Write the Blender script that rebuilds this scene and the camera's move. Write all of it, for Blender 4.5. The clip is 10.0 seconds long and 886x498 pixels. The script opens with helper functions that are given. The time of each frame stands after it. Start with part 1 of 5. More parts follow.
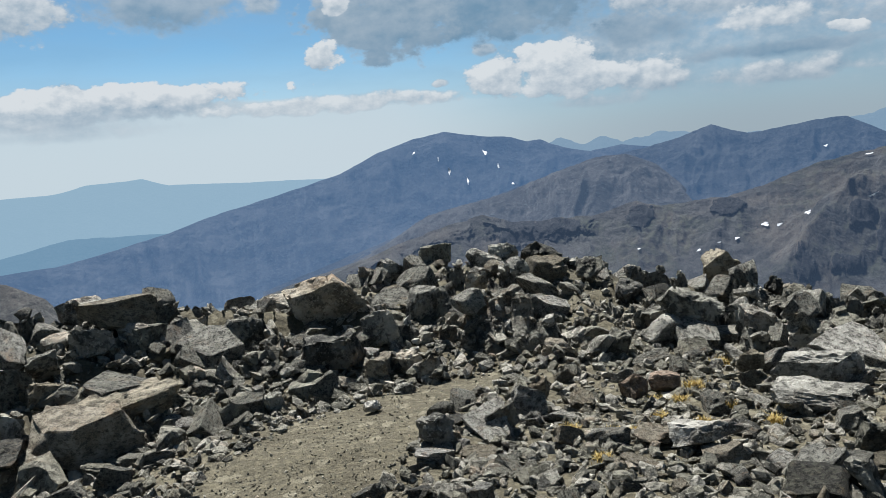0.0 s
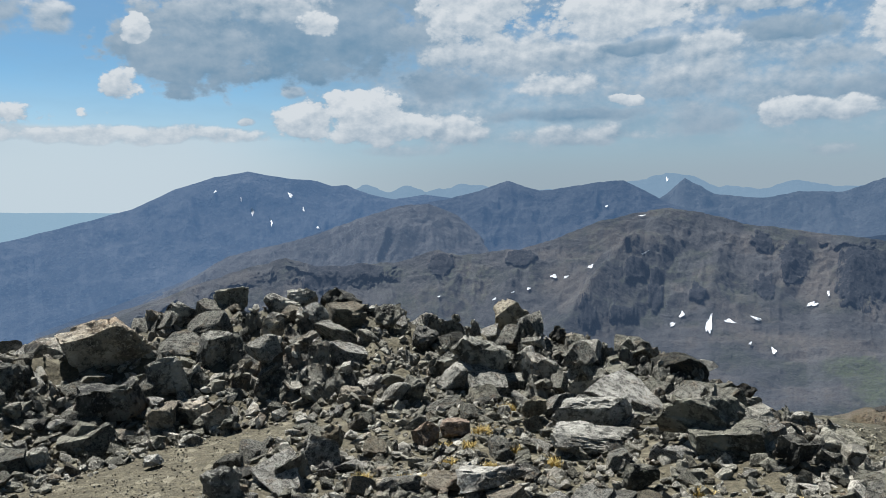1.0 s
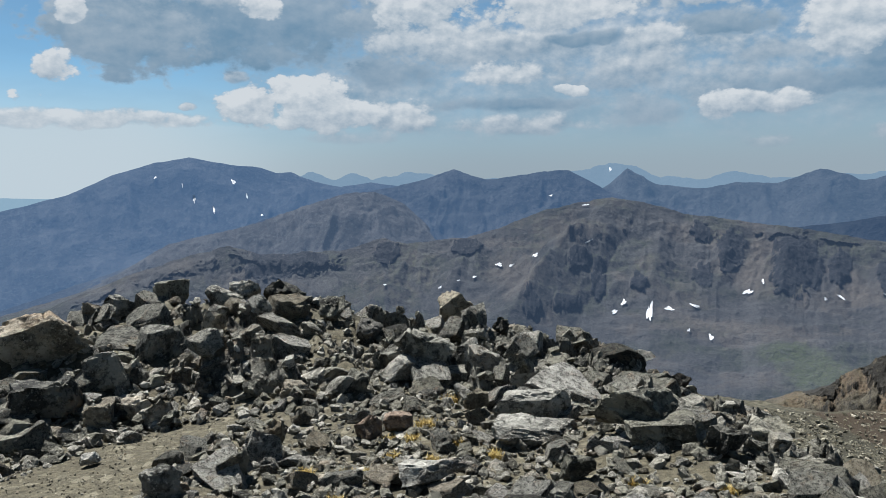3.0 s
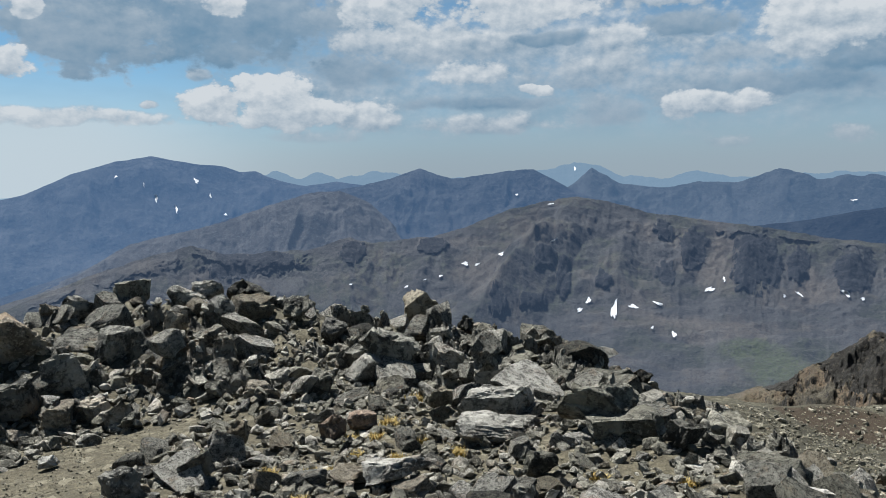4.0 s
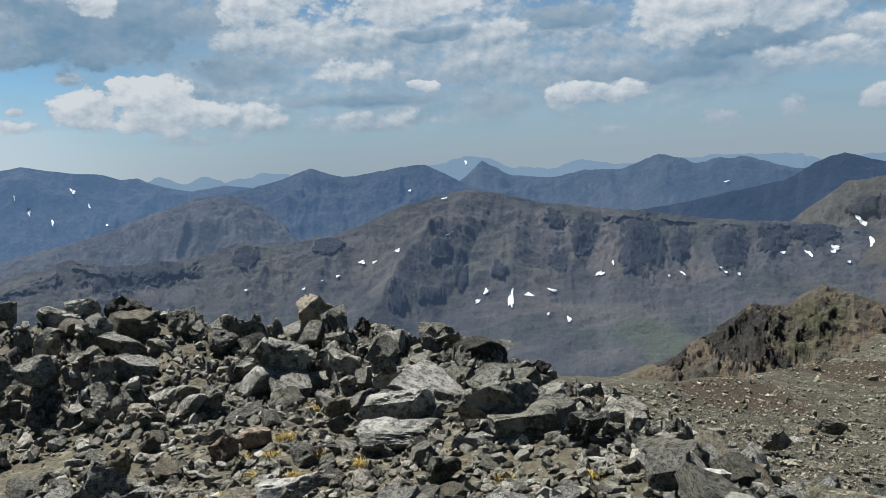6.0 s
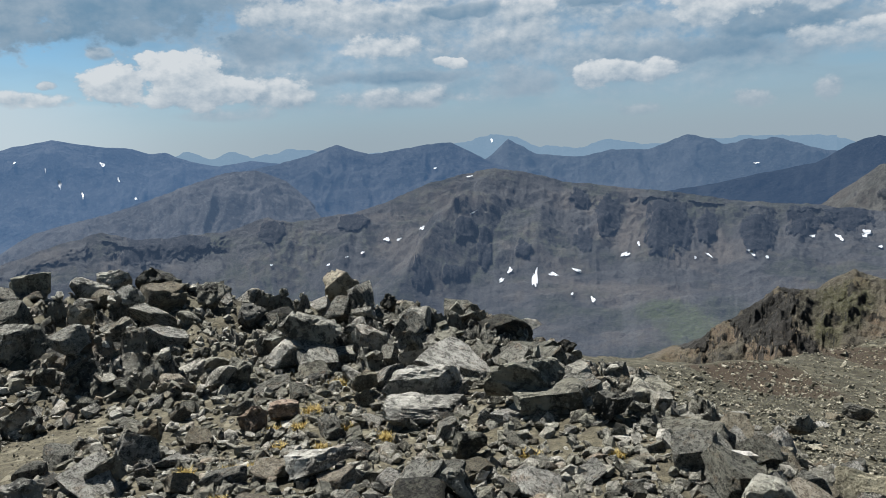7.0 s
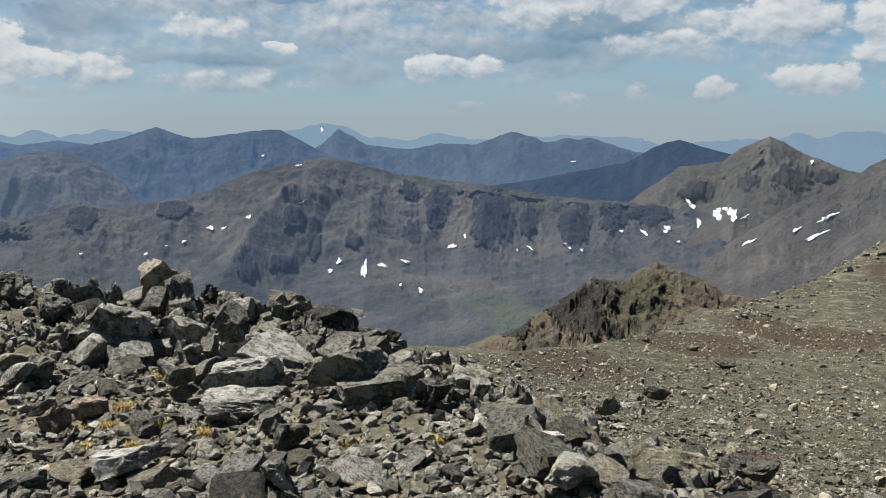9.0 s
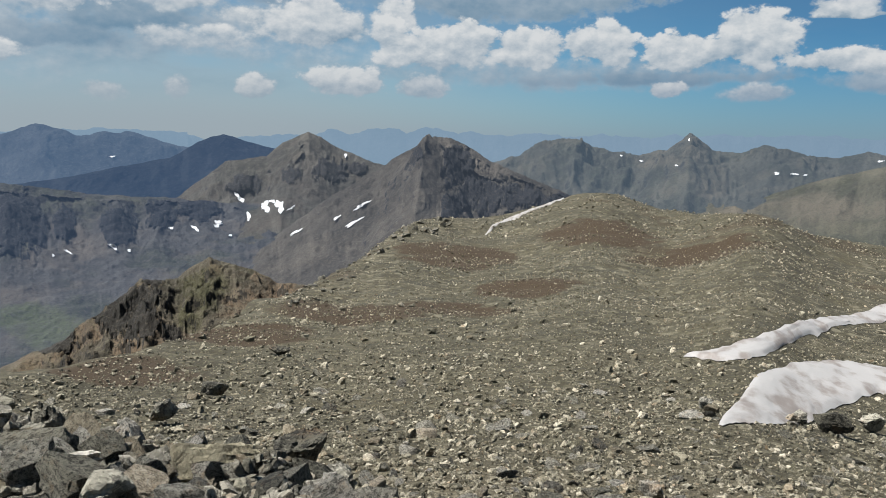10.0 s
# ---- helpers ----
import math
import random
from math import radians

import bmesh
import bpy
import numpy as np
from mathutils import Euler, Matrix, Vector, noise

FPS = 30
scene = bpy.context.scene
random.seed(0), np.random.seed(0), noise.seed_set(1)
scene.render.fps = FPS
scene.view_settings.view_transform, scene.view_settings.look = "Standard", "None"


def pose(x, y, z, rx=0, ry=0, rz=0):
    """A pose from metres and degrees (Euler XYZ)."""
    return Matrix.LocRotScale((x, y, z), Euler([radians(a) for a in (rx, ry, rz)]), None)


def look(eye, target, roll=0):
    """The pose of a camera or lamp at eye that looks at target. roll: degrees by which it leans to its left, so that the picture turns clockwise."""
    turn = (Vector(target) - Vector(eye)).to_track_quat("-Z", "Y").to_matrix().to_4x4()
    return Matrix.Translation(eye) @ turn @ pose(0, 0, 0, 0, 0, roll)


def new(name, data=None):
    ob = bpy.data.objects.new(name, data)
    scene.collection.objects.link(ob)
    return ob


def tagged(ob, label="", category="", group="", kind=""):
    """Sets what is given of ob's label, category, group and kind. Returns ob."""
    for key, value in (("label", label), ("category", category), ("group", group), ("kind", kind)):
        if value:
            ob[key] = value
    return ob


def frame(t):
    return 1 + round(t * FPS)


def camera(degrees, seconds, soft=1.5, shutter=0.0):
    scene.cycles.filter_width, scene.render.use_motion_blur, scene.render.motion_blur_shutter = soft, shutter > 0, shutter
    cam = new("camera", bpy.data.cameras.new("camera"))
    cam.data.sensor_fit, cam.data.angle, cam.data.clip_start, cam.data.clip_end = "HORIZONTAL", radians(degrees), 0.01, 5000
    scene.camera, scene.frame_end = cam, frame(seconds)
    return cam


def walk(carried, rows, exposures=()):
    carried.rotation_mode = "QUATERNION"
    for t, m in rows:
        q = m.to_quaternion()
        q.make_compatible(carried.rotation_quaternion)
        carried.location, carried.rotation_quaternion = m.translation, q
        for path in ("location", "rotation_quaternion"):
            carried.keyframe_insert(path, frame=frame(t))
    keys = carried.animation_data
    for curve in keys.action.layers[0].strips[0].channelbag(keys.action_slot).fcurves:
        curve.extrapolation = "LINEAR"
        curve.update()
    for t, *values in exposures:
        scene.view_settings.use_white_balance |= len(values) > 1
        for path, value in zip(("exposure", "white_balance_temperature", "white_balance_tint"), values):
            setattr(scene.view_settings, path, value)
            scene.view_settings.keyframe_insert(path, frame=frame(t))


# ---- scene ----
cam = camera(59.40, 10.0, soft=0.6)
walk(cam, [
    (0.0, pose(-0.124, -0.028, 1.533, 82.82, 4.47, -0.00)),
    (0.5, pose(-0.098, -0.041, 1.541, 84.20, 2.66, -11.03)),
    (1.0, pose(-0.096, -0.039, 1.547, 85.46, 1.13, -14.16)),
    (1.5, pose(-0.094, -0.041, 1.550, 85.78, 0.58, -15.96)),
    (2.0, pose(-0.084, -0.057, 1.560, 85.54, 0.75, -16.63)),
    (2.5, pose(-0.087, -0.063, 1.593, 84.81, 0.68, -16.93)),
    (4.0, pose(-0.077, -0.095, 1.590, 84.45, 0.58, -20.61)),
    (4.5, pose(-0.031, -0.052, 1.595, 84.43, 0.60, -21.45)),
    (5.0, pose(-0.005, -0.034, 1.599, 84.59, 1.69, -26.22)),
    (5.5, pose(0.007, 0.005, 1.603, 85.73, 3.13, -29.53)),
    (6.0, pose(0.022, 0.037, 1.597, 83.97, 2.96, -28.53)),
    (6.2, pose(0.014, 0.044, 1.586, 83.24, 2.86, -26.92)),
    (7.3, pose(-0.007, 0.040, 1.595, 82.38, 2.00, -26.35)),
    (7.5, pose(-0.014, 0.046, 1.591, 82.40, 1.96, -24.88)),
    (8.0, pose(-0.049, 0.064, 1.590, 82.38, 1.59, -18.72)),
    (8.5, pose(-0.018, 0.036, 1.594, 81.84, 0.36, -28.36)),
    (9.0, pose(0.006, 0.010, 1.595, 81.53, -0.11, -38.96)),
    (9.5, pose(0.015, -0.021, 1.606, 81.56, -0.37, -49.06)),
    (9.8, pose(0.046, -0.052, 1.601, 81.42, -1.03, -62.22)),
    (10.0, pose(0.074, -0.080, 1.598, 81.41, -0.88, -71.32)),
], [(0.0, 1.42, 6250, 9), (2.0, 1.35, 6150, 9), (4.5, 1.33, 6200, 9), (6.2, 1.31, 6200, 9), (7.3, 1.40, 6300, 9), (8.0, 1.49, 6350, 10), (8.7, 1.45, 6450, 10), (10.0, 1.35, 6500, 10)])

# ---- world, sun, exposure ----
SUN_AZ, SUN_EL = 18.0, 59.0          # degrees; azimuth counts from +y towards -x
EYE = 1.6                            # metres above the summit rock


def heading(az):
    a = np.radians(az)
    return -np.sin(a), np.cos(a)


def nodes_of(tree):
    """A small helper to write shader arithmetic as calls."""
    def n(kind, **kw):
        node = tree.nodes.new(kind)
        for key, value in kw.items():
            setattr(node, key, value)
        return node

    def put(socket, value):
        if hasattr(value, "is_output"):
            tree.links.new(value, socket)
        else:
            socket.default_value = value

    def m(op, a, b=0.0, c=None, clamp=False):
        node = n("ShaderNodeMath", operation=op, use_clamp=clamp)
        put(node.inputs[0], a)
        put(node.inputs[1], b)
        if c is not None:
            put(node.inputs[2], c)
        return node.outputs[0]

    def ramp(value, lo, hi, a=0.0, b=1.0):
        node = n("ShaderNodeMapRange", interpolation_type="SMOOTHSTEP")
        for i, v in enumerate((value, lo, hi, a, b)):
            put(node.inputs[i], v)
        return node.outputs[0]

    def mix(fac, a, b, blend="MIX"):
        node = n("ShaderNodeMix", data_type="RGBA", blend_type=blend)
        put(node.inputs[0], fac)
        for i, v in ((6, a), (7, b)):
            put(node.inputs[i], v if hasattr(v, "is_output") else (*v, 1.0))
        return node.outputs[2]

    def fbm(vector, scale, detail=6.0, rough=0.55, kind="FBM", distortion=0.0):
        node = n("ShaderNodeTexNoise", noise_type=kind)
        put(node.inputs["Vector"], vector)
        for key, v in (("Scale", scale), ("Detail", detail), ("Roughness", rough), ("Distortion", distortion)):
            node.inputs[key].default_value = v
        return node.outputs["Fac"]

    def xyz(x, y, z):
        node = n("ShaderNodeCombineXYZ")
        for i, v in enumerate((x, y, z)):
            put(node.inputs[i], v)
        return node.outputs[0]

    return n, put, m, ramp, mix, fbm, xyz


# clouds: azimuth, elevation, half width, half height (degrees), tone (0 a shaded base, 1 a sunlit top), softness (0 crisp, 1 a veil)
CLOUDS_WEST = [(25.4, 4.42, 12.1, 1.27, 0.62, 0.35), (23.8, 5.2, 11.5, 0.9, 1.0, 0.08), (6.6, 3.9, 10.0, 0.7, 0.85, 0.3), (24.7, 3.15, 6.4, 1.05, 0.5, 0.7), (30.3, 10.5, 5.9, 2.23, 0.7, 0.2),
    (18.6, 11.26, 5.6, 2.36, 0.28, 0.4), (12.0, 11.5, 1.5, 1.28, 0.6, 0.4), (-4.1, 10.97, 12.3, 4.5, 0.2, 0.3), (0.2, 12.8, 6.2, 1.64, 0.62, 0.25), (-5.5, 11.5, 1.4, 0.98, 0.85, 0.15),
    (7.9, 7.13, 1.5, 1.09, 0.85, 0.1), (6.8, 10.88, 0.9, 0.98, 0.85, 0.1), (-13.5, 11.15, 2.7, 1.45, 0.35, 0.3), (-20.0, 5.03, 17.3, 3.64, 0.48, 0.85), (-40.6, 5.45, 10.3, 4.42, 0.42, 0.85)]
CLOUDS_AHEAD = [(-14.7, 7.38, 3.9, 1.54, 0.22, 0.5), (-22.9, 4.93, 7.1, 0.6, 0.2, 0.5), (-32.8, 4.28, 4.0, 1.37, 0.28, 0.6), (-30.3, 6.53, 4.7, 0.98, 0.4, 0.6), (-17.0, 12.47, 4.1, 2.76, 0.9, 0.12),
    (-18.6, 9.25, 6.9, 1.77, 0.62, 0.3), (-26.5, 11.79, 5.3, 1.98, 0.92, 0.12), (-23.3, 9.13, 3.4, 0.78, 0.6, 0.3), (-28.7, 9.38, 2.7, 0.58, 0.22, 0.3), (-36.4, 12.6, 5.6, 1.88, 0.75, 0.15),
    (-32.9, 12.58, 5.6, 1.13, 0.22, 0.35), (-37.7, 9.98, 3.6, 1.09, 0.25, 0.3), (-33.3, 9.06, 2.3, 1.32, 0.72, 0.3), (-22.9, 7.13, 3.0, 1.03, 0.75, 0.3), (-27.3, 5.91, 1.2, 0.38, 0.9, 0.15)]
CLOUDS_MIDDLE = [(-31.4, 7.45, 5.7, 0.77, 0.5, 0.6), (-4.2, 4.7, 2.3, 1.6, 0.9, 0.14), (-8.3, 5.8, 2.9, 1.5, 0.98, 0.1), (-10.0, 4.4, 3.8, 1.5, 0.9, 0.14), (-14.9, 4.1, 3.2, 1.4, 0.74, 0.28),
    (-0.2, 4.85, 0.7, 0.31, 0.75, 0.3), (-3.5, 6.96, 0.9, 0.51, 0.6, 0.4), (-24.2, 3.44, 5.2, 0.85, 0.62, 0.45), (-11.5, 2.69, 4.1, 0.61, 0.45, 0.7), (-55.8, 6.98, 5.3, 1.79, 0.42, 0.6),
    (-46.1, 9.64, 3.9, 2.53, 0.85, 0.12), (-52.1, 10.49, 3.8, 2.32, 0.82, 0.15), (-51.1, 6.99, 5.5, 1.04, 0.22, 0.35), (-44.8, 5.68, 6.3, 0.93, 0.2, 0.4), (-41.0, 7.91, 2.2, 0.97, 0.4, 0.5),
    (-59.3, 9.12, 4.0, 0.85, 0.25, 0.4)]
CLOUDS_RIGHT = [(-57.7, 7.67, 2.5, 0.75, 0.72, 0.3), (-37.6, 4.55, 1.4, 0.96, 0.85, 0.2), (-41.0, 4.35, 2.4, 0.68, 0.6, 0.4), (-48.1, 2.38, 1.5, 0.78, 0.62, 0.4), (-52.7, 2.73, 1.0, 0.83, 0.62, 0.4),
    (-40.9, 1.95, 1.6, 0.52, 0.6, 0.5), (-47.0, 5.67, 11.0, 1.37, 0.36, 0.7), (-45.0, 8.54, 1.8, 1.52, 0.85, 0.15), (-53.1, 8.97, 2.6, 1.51, 0.8, 0.2), (-48.6, 7.9, 3.4, 1.07, 0.22, 0.4),
    (-54.1, 6.13, 4.0, 0.93, 0.66, 0.35), (-40.0, 4.59, 3.6, 0.86, 0.78, 0.3), (-27.6, 5.79, 1.1, 0.36, 0.8, 0.25)]
CLOUDS_EAST = [(-61.8, 7.19, 4.0, 1.66, 0.76, 0.15), (-64.0, 3.49, 3.1, 1.23, 0.76, 0.2), (-58.0, 3.02, 1.4, 0.91, 0.75, 0.25), (-67.6, 7.97, 1.7, 1.38, 0.76, 0.15), (-67.8, 5.47, 1.7, 0.97, 0.8, 0.2),
    (-81.2, 4.09, 15.1, 1.33, 0.3, 0.6), (-72.3, 5.95, 3.6, 1.76, 0.76, 0.15), (-77.3, 5.89, 3.0, 1.46, 0.78, 0.12), (-82.5, 6.03, 2.5, 1.69, 0.76, 0.12), (-88.0, 5.56, 3.0, 1.39, 0.8, 0.1),
    (-92.9, 6.27, 2.6, 2.07, 0.8, 0.1), (-77.4, 9.2, 8.7, 1.92, 0.3, 0.25), (-67.3, 6.83, 1.3, 1.54, 0.8, 0.15), (-85.7, 3.79, 10.1, 0.54, 0.18, 0.5), (-69.9, 3.22, 2.0, 1.0, 0.66, 0.3),
    (-87.1, 3.17, 1.3, 0.62, 0.76, 0.2), (-92.8, 2.75, 2.3, 0.71, 0.6, 0.4), (-98.9, 4.83, 3.8, 0.95, 0.78, 0.12), (-100.5, 3.57, 4.0, 0.91, 0.36, 0.5), (-97.8, 8.19, 2.0, 0.79, 0.8, 0.2),
    (-98.1, 7.7, 2.1, 0.24, 0.3, 0.3)]
CLOUDS_BROAD = [(-27, 9.0, 15, 3.8, 0.62, 0.62), (-47, 8.4, 11, 3.8, 0.58, 0.62), (-36, 6.0, 10, 1.9, 0.46, 0.65), (3.6, 9.3, 5.2, 3.4, 0.27, 0.22), (-12, 6.2, 6, 2.6, 0.5, 0.7), (-62, 6.5, 8, 3.4, 0.5, 0.7)]
CLOUDS_BEHIND = [(62, 9, 22, 4, 0.5, 0.4), (-130, 9, 22, 4, 0.5, 0.4), (120, 12, 25, 5, 0.5, 0.4), (178, 10, 25, 5, 0.5, 0.4)]


def cloud_puffs():
    """A node group: the billowing of the clouds at an azimuth and an elevation, in degrees, about -0.5 to 0.5."""
    g = bpy.data.node_groups.new("cloud_puffs", "ShaderNodeTree")
    for name in ("az", "el"):
        g.interface.new_socket(name, in_out="INPUT", socket_type="NodeSocketFloat")
    g.interface.new_socket("puff", in_out="OUTPUT", socket_type="NodeSocketFloat")
    n, put, m, ramp, mix, fbm, xyz = nodes_of(g)
    gi, go = n("NodeGroupInput"), n("NodeGroupOutput")
    flat = xyz(m("MULTIPLY", gi.outputs["az"], 0.5), m("MULTIPLY", gi.outputs["el"], 0.72), 0.0)
    soft = fbm(flat, 0.65, 9.0, 0.62)
    cell = n("ShaderNodeTexVoronoi", feature="SMOOTH_F1")
    put(cell.inputs["Vector"], flat)
    for key, v in (("Scale", 1.3), ("Detail", 3.0), ("Roughness", 0.55), ("Smoothness", 0.25)):
        cell.inputs[key].default_value = v
    billow = m("MULTIPLY", m("SUBTRACT", 1.15, cell.outputs["Distance"]), 0.55)
    put(go.inputs["puff"], m("ADD", m("MULTIPLY", m("SUBTRACT", soft, 0.5), 1.5), m("MULTIPLY", billow, 0.75)))
    return g


def make_world():
    world = bpy.data.worlds.new("sky")
    scene.world = world
    world.use_nodes = True
    tree = world.node_tree
    tree.nodes.clear()
    n, put, m, ramp, mix, fbm, xyz = nodes_of(tree)
    sky = n("ShaderNodeTexSky", sky_type="NISHITA", sun_disc=False, altitude=3800.0, air_density=1.0, dust_density=0.6, ozone_density=1.2,
            sun_elevation=radians(SUN_EL), sun_rotation=radians(-SUN_AZ))
    way = n("ShaderNodeTexCoord").outputs["Generated"]
    sep = n("ShaderNodeSeparateXYZ")
    put(sep.inputs[0], way)
    az = m("MULTIPLY", m("ARCTAN2", m("MULTIPLY", sep.outputs[0], -1.0), sep.outputs[1]), 57.2958)
    el = m("MULTIPLY", m("ARCSINE", sep.outputs[2]), 57.2958)
    group = cloud_puffs()

    def puff(daz, de):
        node = n("ShaderNodeGroup", node_tree=group)
        put(node.inputs["az"], m("ADD", az, daz))
        put(node.inputs["el"], m("ADD", el, de))
        return node.outputs[0]

    here, sunward = puff(0.0, 0.0), puff(0.3, 0.45)
    bent = m("ADD", el, m("MULTIPLY", m("SUBTRACT", fbm(xyz(m("MULTIPLY", az, 0.3), m("MULTIPLY", el, 0.5), 7.0), 0.8, 3.0, 0.5), 0.5), 0.9))
    cover, light = 0.0, 0.4
    clouds = CLOUDS_WEST + CLOUDS_AHEAD + CLOUDS_MIDDLE + CLOUDS_RIGHT + CLOUDS_EAST + CLOUDS_BROAD + CLOUDS_BEHIND
    for a, e, w, h, tone, soft in sorted(clouds, key=lambda c: -c[5]):
        u = m("MULTIPLY_ADD", az, 1 / (1.12 * w), -a / (1.12 * w))
        v = m("MULTIPLY_ADD", bent, 1 / (1.12 * h), -e / (1.12 * h))
        deep = m("MAXIMUM", v, m("MULTIPLY", v, -1.25))          # a flatter base than top
        d = m("MULTIPLY_ADD", deep, deep, m("MULTIPLY", u, u))
        inside = m("SUBTRACT", m("MULTIPLY_ADD", here, 1.6 - 0.8 * soft, 0.95), d)
        share = ramp(inside, 0.0, 0.22 + 1.4 * soft, 0.0, 1.0 - 0.5 * soft ** 2)
        lit = m("MULTIPLY_ADD", m("MINIMUM", v, 1.0), 0.34 if tone > 0.5 else 0.16, tone - 0.1 if tone > 0.5 else tone - 0.08)
        light = m("MULTIPLY_ADD", m("SUBTRACT", lit, light), share, light)
        cover = m("MULTIPLY_ADD", m("SUBTRACT", 1.0, cover), share, cover)
    cover = m("MULTIPLY", cover, ramp(el, 15.0, 26.0, 1.0, 0.0))
    relief = m("MULTIPLY", m("SUBTRACT", here, sunward), ramp(light, 0.1, 0.6, 0.22, 0.85))
    broad = fbm(xyz(m("MULTIPLY", az, 0.25), m("MULTIPLY", el, 0.42), 11.0), 0.9, 4.0, 0.5)
    lit = m("ADD", m("MULTIPLY_ADD", m("SUBTRACT", broad, 0.5), 0.55, light), relief, clamp=True)
    cloud = mix(lit, CLOUD_BASE, CLOUD_TOP)
    air = mix(ramp(az, -22.0, 14.0), mix(ramp(az, -92.0, -55.0), HAZE_EAST, HAZE), HAZE_SUN)
    haze = ramp(el, 0.0, 5.5, 1.0, 0.0)
    base = mix(1.0, sky.outputs[0], SKY, "MULTIPLY")
    deep = ramp(az, -104.0, -62.0, 0.62, 1.0)
    base = mix(1.0, base, xyz(m("MULTIPLY", deep, deep), deep, m("POWER", deep, 0.55)), "MULTIPLY")
    low = m("ADD", el, ramp(az, -90.0, -50.0, 3.0, 0.0))
    clear = mix(ramp(low, 0.0, 9.0, 0.95, 0.1), base, air)
    cloud = mix(m("MULTIPLY", haze, 0.75), cloud, air)
    # the hazy flank of the cloud bank over the plain
    brow = m("ADD", m("MULTIPLY", az, 0.05), m("MULTIPLY_ADD", here, 0.5, 4.1))
    bank = m("MULTIPLY", ramp(m("SUBTRACT", brow, el), 0.0, 0.45), ramp(az, -9.0, 6.0, 0.0, 0.85))
    clear = mix(bank, clear, HAZE_SUN)
    # a thin grey veil drifts behind the heaps, thickest ahead
    streaks = fbm(xyz(m("MULTIPLY", az, 0.16), m("MULTIPLY", el, 0.5), 3.0), 0.8, 5.0, 0.55)
    veil = m("MULTIPLY", ramp(streaks, 0.36, 0.62, 0.1, 0.6), m("MULTIPLY", ramp(az, -14.0, 2.0, 1.0, 0.2), m("MULTIPLY", ramp(el, 13.0, 22.0, 1.0, 0.0), ramp(el, 1.5, 5.5))))
    veil = m("MULTIPLY", veil, ramp(az, -90.0, -58.0, 0.08, 1.0))
    clear = mix(veil, clear, mix(ramp(streaks, 0.45, 0.7), VEIL_LIGHT, VEIL_DARK))
    seen = mix(m("MULTIPLY", cover, ramp(el, 0.2, 3.2, 0.15, 1.0)), clear, cloud)
    out = n("ShaderNodeBackground")
    put(out.inputs["Color"], seen)
    out.inputs["Strength"].default_value = 1.0
    put(n("ShaderNodeOutputWorld").inputs[0], out.outputs[0])


SKY = (0.025, 0.037, 0.037)
HAZE = (0.128, 0.150, 0.170)
HAZE_EAST = (0.083, 0.106, 0.146)
HAZE_SUN = (0.217, 0.246, 0.262)
VEIL_LIGHT = (0.135, 0.161, 0.177)
VEIL_DARK = (0.083, 0.119, 0.150)
CLOUD_TOP = (0.262, 0.271, 0.276)
CLOUD_BASE = (0.066, 0.109, 0.150)
make_world()

sun = new("sun", bpy.data.lights.new("sun", "SUN"))
sun.data.energy, sun.data.angle, sun.data.color = 5.0, radians(0.6), (0.99, 0.97, 0.935)
hx, hy = heading(SUN_AZ)
c = math.cos(radians(SUN_EL))
sun.matrix_world = look((hx * c * 60, hy * c * 60, 60 * math.sin(radians(SUN_EL))), (0, 0, 0))


# ---- materials ----
def material(name, rough=0.9):
    mat = bpy.data.materials.new(name)
    mat.use_nodes = True
    tree = mat.node_tree
    bsdf = tree.nodes["Principled BSDF"]
    bsdf.inputs["Roughness"].default_value = rough
    bsdf.inputs["Specular IOR Level"].default_value = 0.25
    return mat, tree, bsdf, nodes_of(tree)


def bump(tree, bsdf, height, strength, distance):
    node = tree.nodes.new("ShaderNodeBump")
    node.inputs["Strength"].default_value, node.inputs["Distance"].default_value = strength, distance
    tree.links.new(height, node.inputs["Height"])
    tree.links.new(node.outputs[0], bsdf.inputs["Normal"])


